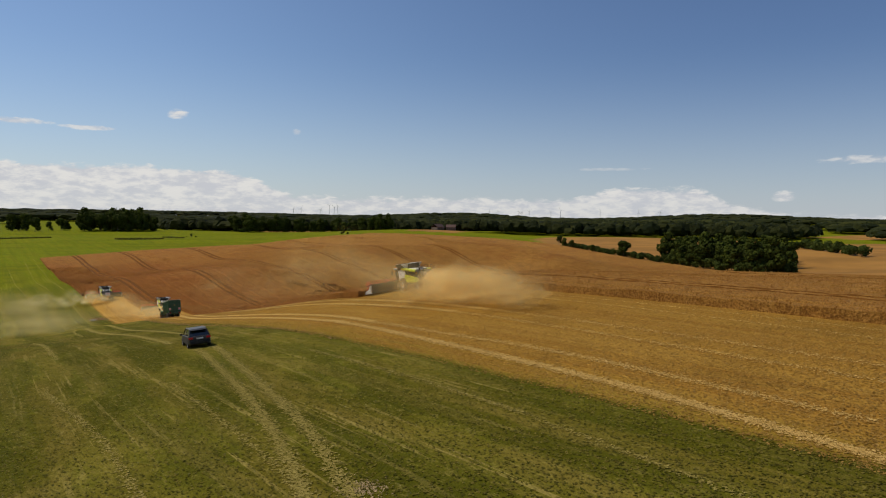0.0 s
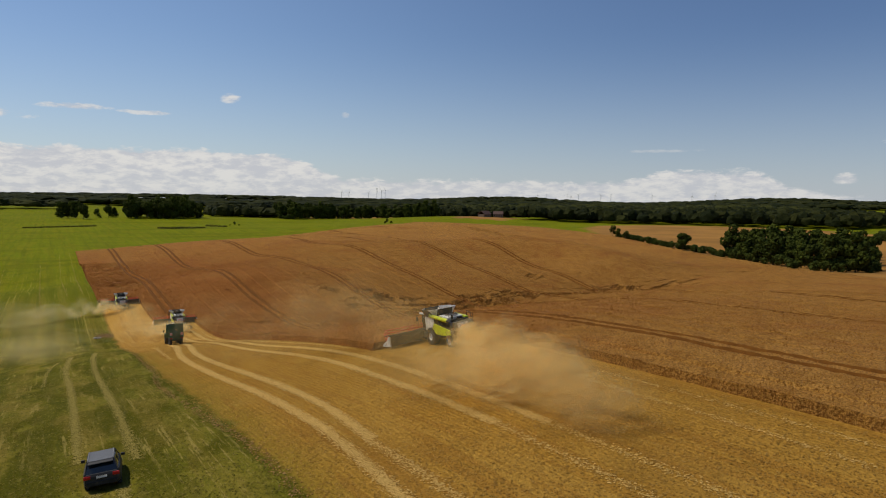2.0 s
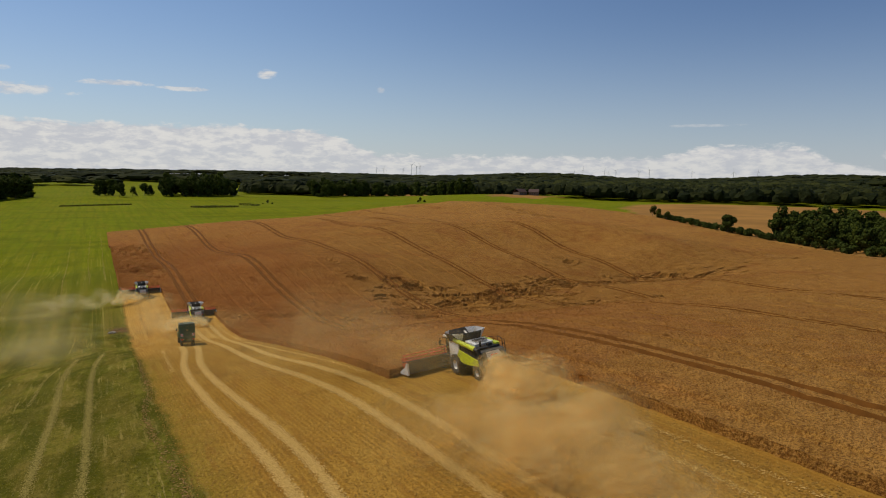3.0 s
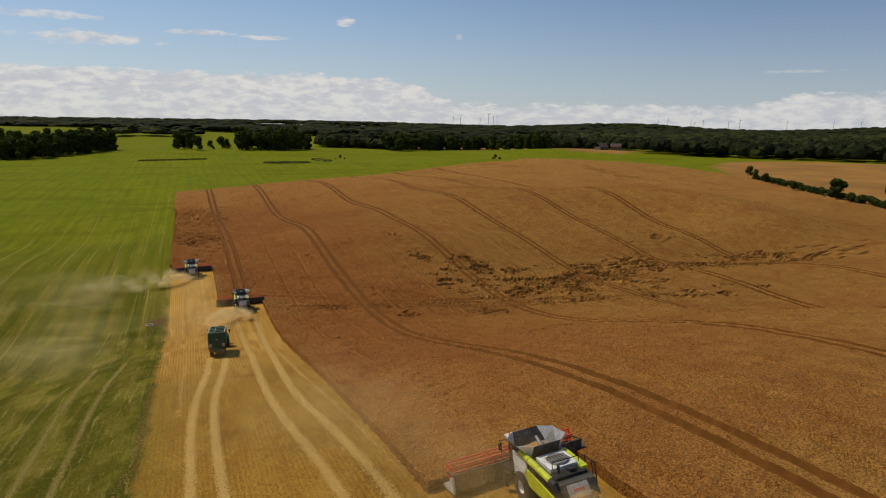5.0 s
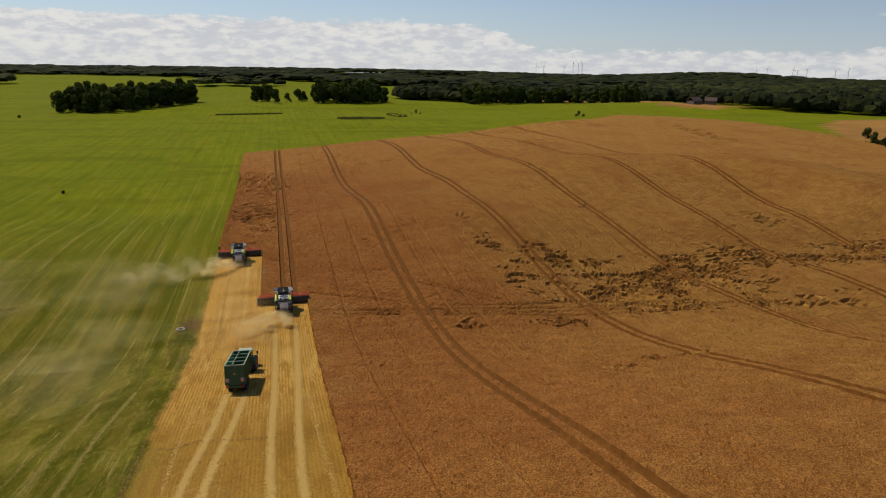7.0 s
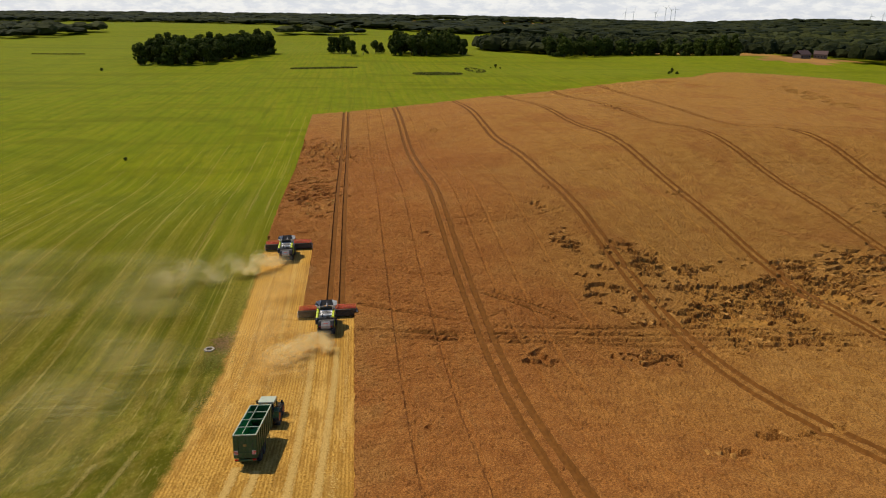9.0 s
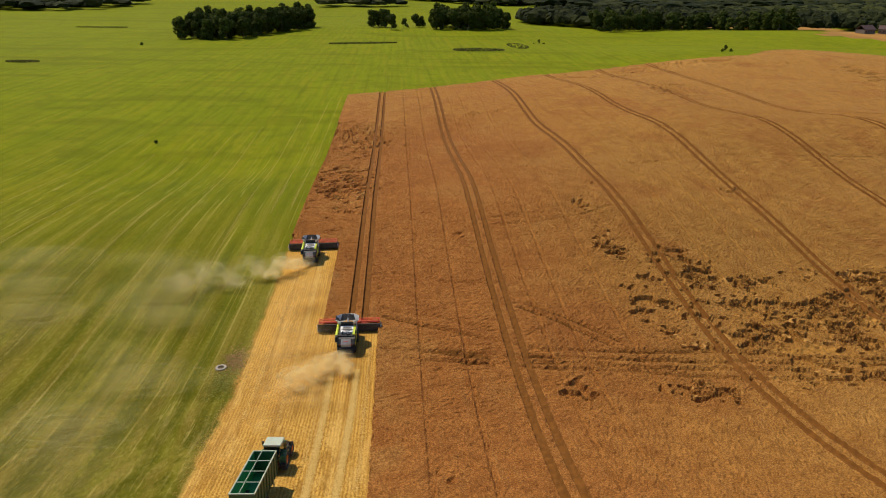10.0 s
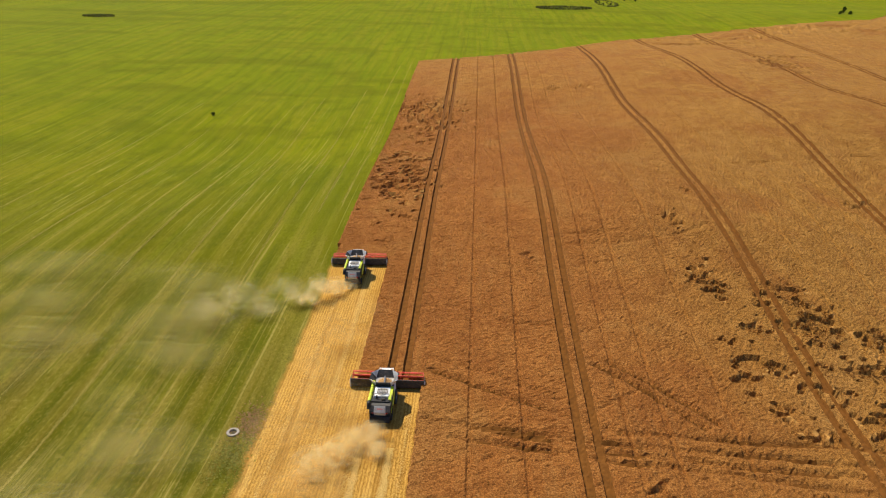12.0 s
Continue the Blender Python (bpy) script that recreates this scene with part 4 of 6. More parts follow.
strewn("ridge_of_clods", [(19.2, 121.4), (22, 120.6), (24.5, 121.8), (28, 120.6), (32.5, 119.9)], 0.9, 12, 0.10, RIDGE, "rough brown ridge of clods across the stubble", "soil", 352, flat=0.5)
TUFT = island("grass_tuft", (0.055, 0.058, 0.004), (0.25, 0.20, 0.04), through_light=0.5)
EAR = island("wheat_ears", (0.22, 0.088, 0.014), (0.44, 0.215, 0.048), through_light=0.2)
STUB = island("stubble_stalks", (0.24, 0.135, 0.026), (0.46, 0.28, 0.07), through_light=0.45)


def tufts(name, x, y, h, size, material, label, category, seed, base=0.0, lie=0.0):
    """Small upright blades at the given spots."""
    r = np.random.default_rng(seed)
    n = len(x)
    z = ground_z(x, y) + base
    a, s = r.uniform(0, math.tau, n), size * r.uniform(0.6, 1.4, n)
    hh = h * r.uniform(0.5, 1.3, n)
    lx, ly = r.normal(0, 0.3, n) * h - lie * s * np.sin(a), r.normal(0, 0.3, n) * h + lie * s * np.cos(a)
    P = np.stack([np.stack([x - s * np.cos(a), y - s * np.sin(a), z - (0.0 if lie else 0.03)], 1), np.stack([x + s * np.cos(a), y + s * np.sin(a), z - (0.0 if lie else 0.03)], 1),
                  np.stack([x + lx, y + ly, z + hh], 1)], 1).reshape(-1, 3)
    F = np.arange(3 * n).reshape(-1, 3)
    return tagged(sheet(name, P.tolist(), F.tolist(), material, False), label, category, kind="stuff")


rg = np.random.default_rng(12)
n = 130000
tx, ty = rg.uniform(-30, 19.5, n), 2 + 110 * rg.random(n) ** 1.9
tufts("grass_tufts", tx, ty, 0.03, 0.05, TUFT, "short tufts of olive grass on the slope", "grass", 21, 0.02, 1.6)
n = 120000
tx, ty = rg.uniform(19, 46.6, n), 4 + 170 * rg.random(n) ** 1.6
ok = (tx < 37.3) | (ty < 66)
tufts("stubble_tufts", tx[ok], ty[ok], 0.035, 0.055, STUB, "short cut golden stubble stalks on the soil", "stubble", 22, 0.02, 1.5)
n = 520000
tx, ty = 19.5 + 190 * rg.random(n) ** 1.45, 10 + 330 * rg.random(n) ** 1.25
ok = inside(tx, ty, WHEAT_EDGE)
for c in TRAMS:
    ok &= np.abs(np.abs(tx - c) - 1.0) > 0.70
tx, ty = tx[ok], ty[ok]
iy, ix = np.clip(np.searchsorted(wy, ty), 0, len(wy) - 1), np.clip(np.searchsorted(wx, tx), 0, len(wx) - 1)
ok = top[iy, ix] > 0.55
tx, ty, iy, ix = tx[ok], ty[ok], iy[ok], ix[ok]
tufts("wheat_ears", tx, ty, 0.17, 0.042 + 0.018 * np.clip((ty - 60) / 100, 0, 1), EAR, "ripe brown wheat ears over the standing crop", "crop", 23, top[iy, ix] - 0.05)

TORN = island("torn_stalks", (0.110, 0.040, 0.009), (0.44, 0.220, 0.055), through_light=0.4)
n = 260000
tx, ty = rg.uniform(62, 205, n), rg.uniform(158, 226, n)
iy, ix = np.clip(np.searchsorted(wy, ty), 0, len(wy) - 1), np.clip(np.searchsorted(wx, tx), 0, len(wx) - 1)
ok = (lodge[iy, ix] * 0.8 + 0.35 * smooth_noise(tx, ty, 1.6, 41) + 0.25 * smooth_noise(tx, ty, 5.0, 42) > 0.78) & (rg.random(n) < 0.55)
for c in TRAMS:
    ok &= np.abs(np.abs(tx - c) - 1.0) > 0.75
tx, ty, iy, ix = tx[ok], ty[ok], iy[ok], ix[ok]
tufts("torn_wheat_stalks", tx, ty, 0.34, 0.16, TORN, "torn and tangled wheat stalks in the lodged patches", "crop", 27, np.maximum(top[iy, ix] - 0.08, 0.05), 1.4)

# pale concrete well ring in a weedy spot, bare soil, weeds
CONCRETE = plain("concrete", (0.29, 0.25, 0.20), 0.9, vary=0.2, scale=4.0, bump=0.3)
ring = new("well_ring")
ring.matrix_world = Matrix.Translation((16.8, 169.8, gz(16.8, 169.8)))
bm = bmesh.new()
lathe(bm, [(-0.3, 0.52), (-0.3, 0.95), (0.22, 0.92), (0.26, 0.86), (0.26, 0.60), (0.22, 0.54), (-0.3, 0.52)], (0, 0, 0), "Z", 28)
part("rim", bm, CONCRETE, ring)
bm = bmesh.new()
lathe(bm, [(0.02, 0.53), (0.03, 0.3), (0.03, 0.001)], (0, 0, 0), "Z", 20)
part("soil_fill", bm, plain("wet_soil", (0.05, 0.035, 0.02), 0.95), ring, "dark soil inside the ring")
ring.scale = (0.78, 0.78, 0.78)
tagged(ring, "pale round concrete well ring standing in weeds", "well ring")
WEED = island("dry_weeds", (0.24, 0.13, 0.065), (0.36, 0.23, 0.10), through_light=0.5)
GREEN_WEED = island("green_weeds", (0.12, 0.14, 0.015), (0.27, 0.26, 0.06), through_light=0.5)
n = 700
tufts("dry_weeds", 18.3 + 0.9 * rg.normal(0, 1, n), 171.5 + 1.7 * rg.normal(0, 1, n), 0.07, 0.12, WEED, "dry brown weeds round the well ring", "weeds", 24, 0.02, 1.2)
tufts("green_weeds", 17.9 + 1.0 * rg.normal(0, 1, n), 166.0 + 2.4 * rg.normal(0, 1, n), 0.07, 0.12, GREEN_WEED, "green weeds along the stubble's edge", "weeds", 26, 0.02, 1.2)
CLOD = island("soil_clods", (0.24, 0.17, 0.08), (0.42, 0.31, 0.16))
n = 420
tufts("soil_clods", 6.6 + rg.normal(0, 0.35, n), 14.9 + rg.normal(0, 0.5, n), 0.03, 0.035, CLOD, "small bare patch of pale crumbly soil", "soil", 25, 0.02, 1.3)

# ---------------------------------------------------------------- dust behind the harvesters
def dust_material(name, alpha, size, dim, lit_):
    """Hanging chaff: thin veils that let most light through, torn by noise."""
    m = bpy.data.materials.new(name)
    m.use_nodes = True
    k = Net(m.node_tree)
    o = k.n("ShaderNodeTexCoord").outputs["Object"]
    tone = k.mix(k.noise(o, 0.3, 3.0), dim, lit_)
    body = k.n("ShaderNodeAttribute", attribute_name="veil").outputs["Fac"]
    thick = k.math("MULTIPLY", k.step(k.noise(o, size, 2.0 if size < 0.12 else 4.0, 0.5, 0.15), 0.32, 0.70), body)
    solid = k.n("ShaderNodeMixShader", ins={0: 0.72, 1: k.n("ShaderNodeBsdfDiffuse", ins={"Color": tone}).outputs[0], 2: k.n("ShaderNodeBsdfTranslucent", ins={"Color": tone}).outputs[0]})
    veil = k.n("ShaderNodeMixShader", ins={0: k.math("MULTIPLY", thick, alpha), 1: k.n("ShaderNodeBsdfTransparent").outputs[0], 2: solid.outputs[0]})
    k.link(veil.outputs[0], k.n("ShaderNodeOutputMaterial").inputs[0])
    return m


GOLDEN, PALE = ((0.86, 0.62, 0.24), (0.95, 0.76, 0.36)), ((0.88, 0.72, 0.36), (0.97, 0.86, 0.52))
DUST = {"dense": dust_material("dust_dense", 0.40, 0.75, *GOLDEN), "mid": dust_material("dust_mid", 0.25, 0.42, *GOLDEN), "thin": dust_material("dust_thin", 0.05, 0.14, *GOLDEN),
        "pale": dust_material("dust_pale", 0.36, 0.70, *PALE), "pale_mid": dust_material("dust_pale_mid", 0.15, 0.45, *PALE), "veil": dust_material("dust_veil", 0.060, 0.05, (0.76, 0.63, 0.26), (0.86, 0.74, 0.36)), "gold_veil": dust_material("dust_gold_veil", 0.075, 0.07, *GOLDEN)}
scene.cycles.transparent_max_bounces = 128


def dust(name, puffs, kind_, label, seed, shells=10):
    """Dust in the air: torn, nested billows (x, y, height, reach x, y, z)."""
    r = random.Random(seed)
    bm = bmesh.new()
    dens = bm.verts.layers.float.new("veil")
    for x, y, z, rx, ry, rz in puffs:
        off = Vector((r.uniform(0, 90), r.uniform(0, 90), r.uniform(0, 90)))
        soil = gz(x, y)
        for sh in range(shells):
            f = ((sh + 1) / shells) ** 0.8
            got = bmesh.ops.create_icosphere(bm, subdivisions=3, radius=1.0)
            for v in got["verts"]:
                n_ = v.co.copy()
                v[dens] = 1.12 - f
                d = f * (1 + 0.42 * noise.noise(n_ * 1.3 + off + Vector((sh * 1.9, sh * 0.7, 0))) + 0.20 * noise.noise(n_ * 3.2 + off))
                px, py = x + n_.x * rx * d, y + n_.y * ry * d
                v.co = Vector((px, py, soil + max(0.12, z + n_.z * rz * d)))
    ob = part(name, bm, DUST[kind_])
    return tagged(ob, label, "dust", kind="stuff")


dust("dust_cloud", [(43.1, 68, 1.3, 1.7, 1.8, 1.4), (42.1, 65.8, 1.5, 2.2, 2.3, 1.7), (41.1, 63.2, 1.5, 2.7, 2.6, 1.8), (39.9, 60.4, 1.5, 2.9, 2.8, 1.8), (42.9, 61.8, 1.6, 2.4, 2.8, 1.8)],
     "dense", "golden chaff dust hanging behind the turning harvester", 61)
dust("dust_cloud", [(36.6, 54.0, 1.6, 3.6, 3.4, 1.8), (34.6, 51.5, 1.5, 3.8, 3.6, 1.7), (39.6, 53.0, 1.7, 3.6, 3.8, 1.9), (37.6, 48.5, 1.6, 3.8, 4.0, 1.8), (36.2, 43.5, 1.5, 3.4, 4.2, 1.6), (42.0, 54.5, 1.5, 2.6, 3.6, 1.6), (35.2, 58.0, 1.4, 3.2, 3.6, 1.6)],
     "mid", "tan dust trailing from the turning harvester", 66)
dust("dust_haze", [(37, 78, 4.5, 5, 6, 4.5), (33, 85, 4.5, 6, 7, 4.5), (27, 95, 4.0, 8, 9, 4.0), (35, 46, 2.4, 6, 8, 2.4), (32, 56, 2.4, 6, 7, 2.4), (38, 72, 3.0, 6, 6, 3.0)],
     "thin", "thin haze of dust drifting over the stubble", 65)
dust("dust_cloud", [(32.6, 169.9, 0.9, 1.7, 1.5, 1.0), (31.2, 167.9, 1.2, 2.2, 2.0, 1.3), (29.6, 165.9, 1.3, 2.6, 2.2, 1.4), (33.4, 166.7, 1.0, 1.6, 1.8, 1.1), (27.6, 163.7, 1.3, 2.8, 2.6, 1.4)],
     "pale", "golden chaff dust behind a harvester over the stubble", 62)
dust("dust_cloud", [(24, 204.1, 1.0, 1.5, 1.4, 1.1), (22.2, 202.1, 1.4, 2.0, 1.8, 1.5), (20, 201.1, 2.2, 2.0, 1.9, 1.6), (18.6, 199.1, 1.4, 2.4, 2.0, 1.4)],
     "pale", "pale chaff dust drifting from a harvester over the grass", 63)
dust("dust_cloud", [(15.6, 199.5, 2.2, 3.4, 3.0, 2.0), (13, 196.1, 1.6, 3.6, 3.0, 1.6), (9, 197.5, 2.4, 4.0, 3.6, 2.0), (5.5, 194, 2.0, 4.6, 4.4, 1.9)],
     "pale_mid", "pale dust trailing over the grass", 68, 8)


def curtain(x, y0, y1, reach, gap, seed):
    """Drifting banks of haze, one behind the other."""
    r = random.Random(seed)
    return [(x + r.uniform(-0.3, 0.3) * reach, y, r.uniform(1.2, 2.2), reach * r.uniform(0.8, 1.25), gap * r.uniform(0.45, 0.8), r.uniform(1.8, 2.8)) for y in np.arange(y0, y1, gap)]


dust("dust_haze", curtain(-16, 142, 206, 15, 9.0, 1) + curtain(3, 138, 204, 12, 9.0, 2), "veil", "pale haze of dust lying in the hollow of the grass", 64, 8)
dust("dust_haze", curtain(25.0, 146, 202, 6.0, 7.0, 3), "gold_veil", "golden haze of dust over the harvested strip", 67, 8)

# ---------------------------------------------------------------- machines
LIME = plain("lime_paint", (0.50, 0.56, 0.012), 0.38, vary=0.12, scale=1.2, dirt=(0.30, 0.22, 0.10))
WHITE = plain("white_paint", (0.66, 0.65, 0.60), 0.42, vary=0.10, scale=1.2, dirt=(0.36, 0.28, 0.16))
GREY = plain("dark_sheet", (0.058, 0.054, 0.046), 0.6, vary=0.25, scale=1.5, dirt=(0.20, 0.15, 0.09), spec=0.25)
STEEL = plain("worn_steel", (0.34, 0.32, 0.29), 0.45, 0.7, vary=0.2, scale=2.0, dirt=(0.20, 0.14, 0.08))
BLACK = plain("black_plastic", (0.018, 0.018, 0.018), 0.6, vary=0.3, scale=2.0, dirt=(0.10, 0.075, 0.04), spec=0.25)
HOOD = plain("dusty_hood", (0.40, 0.38, 0.33), 0.5, vary=0.15, scale=1.5, dirt=(0.28, 0.21, 0.12))
RED = plain("red_paint", (0.68, 0.060, 0.018), 0.45, vary=0.15, scale=1.5, dirt=(0.22, 0.10, 0.05))
RUBBER = plain("rubber", (0.022, 0.021, 0.020), 0.85, vary=0.3, scale=3.0, dirt=(0.13, 0.10, 0.06))
GRAIN = plain("grain_heap", (0.36, 0.20, 0.07), 0.95, vary=0.3, scale=6.0, bump=0.5)
GLASS = plain("tinted_glass", (0.012, 0.016, 0.018), 0.08, vary=0.1, spec=0.8)
GREEN = plain("trailer_green", (0.022, 0.080, 0.024), 0.45, vary=0.18, scale=1.2, dirt=(0.12, 0.10, 0.06))
# trailer green brightened to stand in for sunlight inside the trailer
SUNLIT_INNER_GREEN = plain("sunlit_inner_green", (0.030, 0.240, 0.080), 0.5, vary=0.3, scale=1.0, dirt=(0.05, 0.14, 0.06))
RAIL_PAINT = plain("pale_rail", (0.30, 0.33, 0.22), 0.5, vary=0.15, scale=2.0, dirt=(0.35, 0.28, 0.16))
LIGHT_GREEN = plain("cab_roof_green", (0.34, 0.37, 0.26), 0.45, vary=0.1, scale=1.0, dirt=(0.36, 0.30, 0.2))
TRACTOR_GREEN = plain("tractor_green", (0.035, 0.10, 0.022), 0.42, vary=0.15, scale=1.2, dirt=(0.14, 0.11, 0.06))
LAMP_RED = plain("lamp_red", (0.45, 0.01, 0.01), 0.25, vary=0.1)
AMBER = plain("lamp_amber", (0.75, 0.22, 0.01), 0.25, vary=0.1)
CAR_PAINT = plain("anthracite_paint", (0.026, 0.023, 0.020), 0.55, 0.0, vary=0.12, scale=1.0, dirt=(0.08, 0.065, 0.045), spec=0.35)


def wheel(parent, c, r, w_, rim_r, rim_mat, lugs=0, name="wheel"):
    """Tyre with tread, and a dished rim."""
    hub = new(name)
    hub.parent = parent
    hub.location = c
    bm = bmesh.new()
    s = w_ / 2
    lathe(bm, [(-s * 0.8, rim_r), (-s, rim_r * 1.12), (-s, r * 0.86), (-s * 0.8, r * 0.97), (0, r), (s * 0.8, r * 0.97), (s, r * 0.86), (s, rim_r * 1.12), (s * 0.8, rim_r)], (0, 0, 0), "X", 28)
    for i in range(lugs):
        a = i * math.tau / lugs
        for sgn in (-1, 1):
            box(bm, (sgn * s * 0.48, (r + 0.015) * math.cos(a + sgn * 0.06), (r + 0.015) * math.sin(a + sgn * 0.06)), (s * 0.95, 0.08, 0.07), rot=(math.degrees(a) - 90, 0, sgn * 25))
    part("tyre", bm, RUBBER, hub)
    bm = bmesh.new()
    for sgn in (-1, 1):
        rings = lathe(bm, [(sgn * s * 0.8, rim_r), (sgn * s * 0.7, rim_r * 0.9), (sgn * s * 0.25, rim_r * 0.75), (sgn * s * 0.2, rim_r * 0.3), (sgn * s * 0.45, rim_r * 0.22)], (0, 0, 0), "X", 20)
        bm.faces.new(rings[-1])
    part("rim", bm, rim_mat, hub)
    return hub


def bars_of_text(parent, name, c, width, height, n, material, axis_="x", rot=None):
    """Lettering that cannot be read: plain bars."""
    bm = bmesh.new()
    for i in range(n):
        f = (i + 0.5) / n - 0.5
        p = (c[0] + f * width, c[1], c[2]) if axis_ == "x" else (c[0], c[1] + f * width, c[2])
        box(bm, p, (width / n * 0.72, 0.012, height) if axis_ == "x" else (0.012, width / n * 0.72, height), rot=rot)
    return part(name, bm, material, parent)


def harvester(name, label):
    """Combine harvester, front to +y, origin on the soil under the cutter bar."""
    ob = new(name)
    Y = -4.2          # front axle
    # hull: white front quarter, lime rear side panels, dark belly
    bm = bmesh.new()
    prism(bm, [(Y - 4.6, 1.15), (Y + 1.0, 1.0), (Y + 1.3, 2.0), (Y + 1.2, 3.15), (Y - 1.2, 3.25), (Y - 4.5, 2.75), (Y - 5.0, 2.0)], -1.42, 1.42, 0.06)
    part("hull", bm, GREY, ob)
    for sgn, nm in ((-1, "left"), (1, "right")):
        bm = bmesh.new()
        prism(bm, [(Y + 0.15, 1.35), (Y + 1.15, 1.55), (Y + 1.2, 3.2), (Y - 0.7, 3.28), (Y - 0.75, 2.6)], sgn * 1.47 - 0.05, sgn * 1.47 + 0.05, 0.03)
        part("front_panel", bm, WHITE, ob, "white side panel")
        bm = bmesh.new()
        prism(bm, [(Y - 0.05, 1.45), (Y - 0.78, 2.55), (Y - 2.0, 2.35), (Y - 4.2, 1.95), (Y - 4.3, 1.40), (Y - 2.2, 1.25)], sgn * 1.49 - 0.05, sgn * 1.49 + 0.05, 0.03)
        part("side_panel", bm, LIME, ob, "lime-green side panel")
        bm = bmesh.new()
        prism(bm, [(Y - 0.85, 2.62), (Y - 0.8, 3.15), (Y - 4.2, 2.75), (Y - 4.3, 2.05)], sgn * 1.46 - 0.03, sgn * 1.46 + 0.03, 0.02)
        part("vent_panel", bm, BLACK, ob, "black vented side panel")
    bm = bmesh.new()
    for k in range(5):
        box(bm, (-1.51, Y - 1.2 - 0.6 * k, 2.72 - 0.09 * k), (0.02, 0.06, 0.42))
    part("vent_slats", bm, GREY, ob)
    # rear deck with round radiator screen
    bm = bmesh.new()
    box(bm, (0.05, Y - 2.15, 3.20), (2.1, 1.9, 0.35), rot=(5, 0, 0), bevel=0.05)
    deck = part("engine_deck", bm, WHITE, ob, "white engine deck")
    bm = bmesh.new()
    lathe(bm, [(0.0, 0.78), (0.05, 0.74), (0.06, 0.70), (0.03, 0.001)], (0.1, Y - 2.2, 3.40), "Z", 28)
    part("radiator_screen", bm, STEEL, deck, "round grey radiator screen")
    bm = bmesh.new()
    for k in range(7):
        box(bm, (-0.55 + k * 0.22, Y - 2.2, 3.475), (0.025, 1.15, 0.02))
    for k in range(2):
        box(bm, (0.1, Y - 2.55 + k * 0.7, 3.49), (1.5, 0.03, 0.02))
    part("screen_bars", bm, BLACK, deck)
    bm = bmesh.new()
    box(bm, (1.26, Y - 2.3, 3.13), (0.46, 2.7, 0.36), rot=(5, 0, 0), bevel=0.06)
    part("deck_edge", bm, LIME, ob, "lime-green deck edge")
    bm = bmesh.new()
    box(bm, (0, Y - 3.55, 2.88), (2.5, 0.8, 0.3), bevel=0.04)
    box(bm, (0.35, Y - 3.5, 3.12), (0.5, 0.5, 0.3), bevel=0.05)
    rod(bm, (-0.55, Y - 3.35, 2.9), (-0.55, Y - 3.35, 3.55), 0.10, 0.10, 12)
    part("engine_bay", bm, BLACK, ob)
    # tail hood and straw spreader
    bm = bmesh.new()
    prism(bm, [(Y - 4.0, 1.5), (Y - 3.95, 2.72), (Y - 4.55, 2.70), (Y - 5.05, 2.0), (Y - 4.95, 1.45)], -0.80, 0.80, 0.08)
    hood = part("tail_hood", bm, HOOD, ob, "dusty grey tail hood")
    bars_of_text(hood, "lettering", (0, Y - 4.80, 2.40), 0.8, 0.13, 5, RED, rot=(-35, 0, 0))
    bm = bmesh.new()
    prism(bm, [(Y - 4.2, 0.75), (Y - 4.1, 1.5), (Y - 5.2, 1.45), (Y - 5.55, 0.7)], -1.35, 1.35, 0.06)
    part("straw_spreader", bm, BLACK, ob)
    for sgn in (-1, 1):
        bm = bmesh.new()
        box(bm, (sgn * 0.95, Y - 5.17, 2.0), (0.22, 0.05, 0.12), bevel=0.015)
        part("tail_light", bm, LAMP_RED, ob)
    # rear ladder and rails on the right, unloading tube on the left
    bm = bmesh.new()
    for dy in (0.0, 0.38):
        rod(bm, (1.62, Y - 4.1 - dy, 0.75), (1.62, Y - 3.9 - dy, 3.55), 0.035, seg=8)
    for k in range(8):
        rod(bm, (1.62, Y - 4.1 + 0.02 * k, 0.95 + 0.3 * k), (1.62, Y - 4.48 + 0.02 * k, 0.95 + 0.3 * k), 0.025, seg=6)
    part("ladder", bm, BLACK, ob)
    bm = bmesh.new()
    for a, b in (((1.5, Y - 3.3, 3.1), (1.5, Y - 3.3, 3.75)), ((1.5, Y - 3.3, 3.75), (1.5, Y - 4.2, 3.5)), ((-0.9, Y - 3.2, 3.35), (-0.9, Y - 3.2, 3.75)), ((-0.9, Y - 3.2, 3.75), (1.1, Y - 3.2, 3.75)), ((1.1, Y - 3.2, 3.75), (1.1, Y - 3.2, 3.35))):
        rod(bm, a, b, 0.03, seg=6)
    part("handrail", bm, BLACK, ob)
    bm = bmesh.new()
    rod(bm, (-1.42, Y + 0.1, 3.42), (-1.52, Y - 4.0, 3.02), 0.23, 0.23, 18)
    tube = part("unloading_tube", bm, LIME, ob, "lime-green unloading tube")
    bm = bmesh.new()
    rod(bm, (-1.52, Y - 4.0, 3.02), (-1.54, Y - 4.55, 2.9), 0.26, 0.24, 16)
    rod(bm, (-1.54, Y - 4.5, 2.95), (-1.54, Y - 4.85, 2.35), 0.24, 0.20, 14)
    part("spout", bm, BLACK, tube, "black rubber spout")
    for k in range(2):
        bm = bmesh.new()
        rod(bm, (-1.44 - 0.02 * k, Y - 1.2 - 1.2 * k, 3.29 - 0.115 * k), (-1.445 - 0.02 * k, Y - 1.26 - 1.2 * k, 3.284 - 0.115 * k), 0.245, 0.245, 18)
        part("collar", bm, GREY, tube)
    # grain tank with flared open extension, white corner flaps, grain inside
    T = Y + 0.35
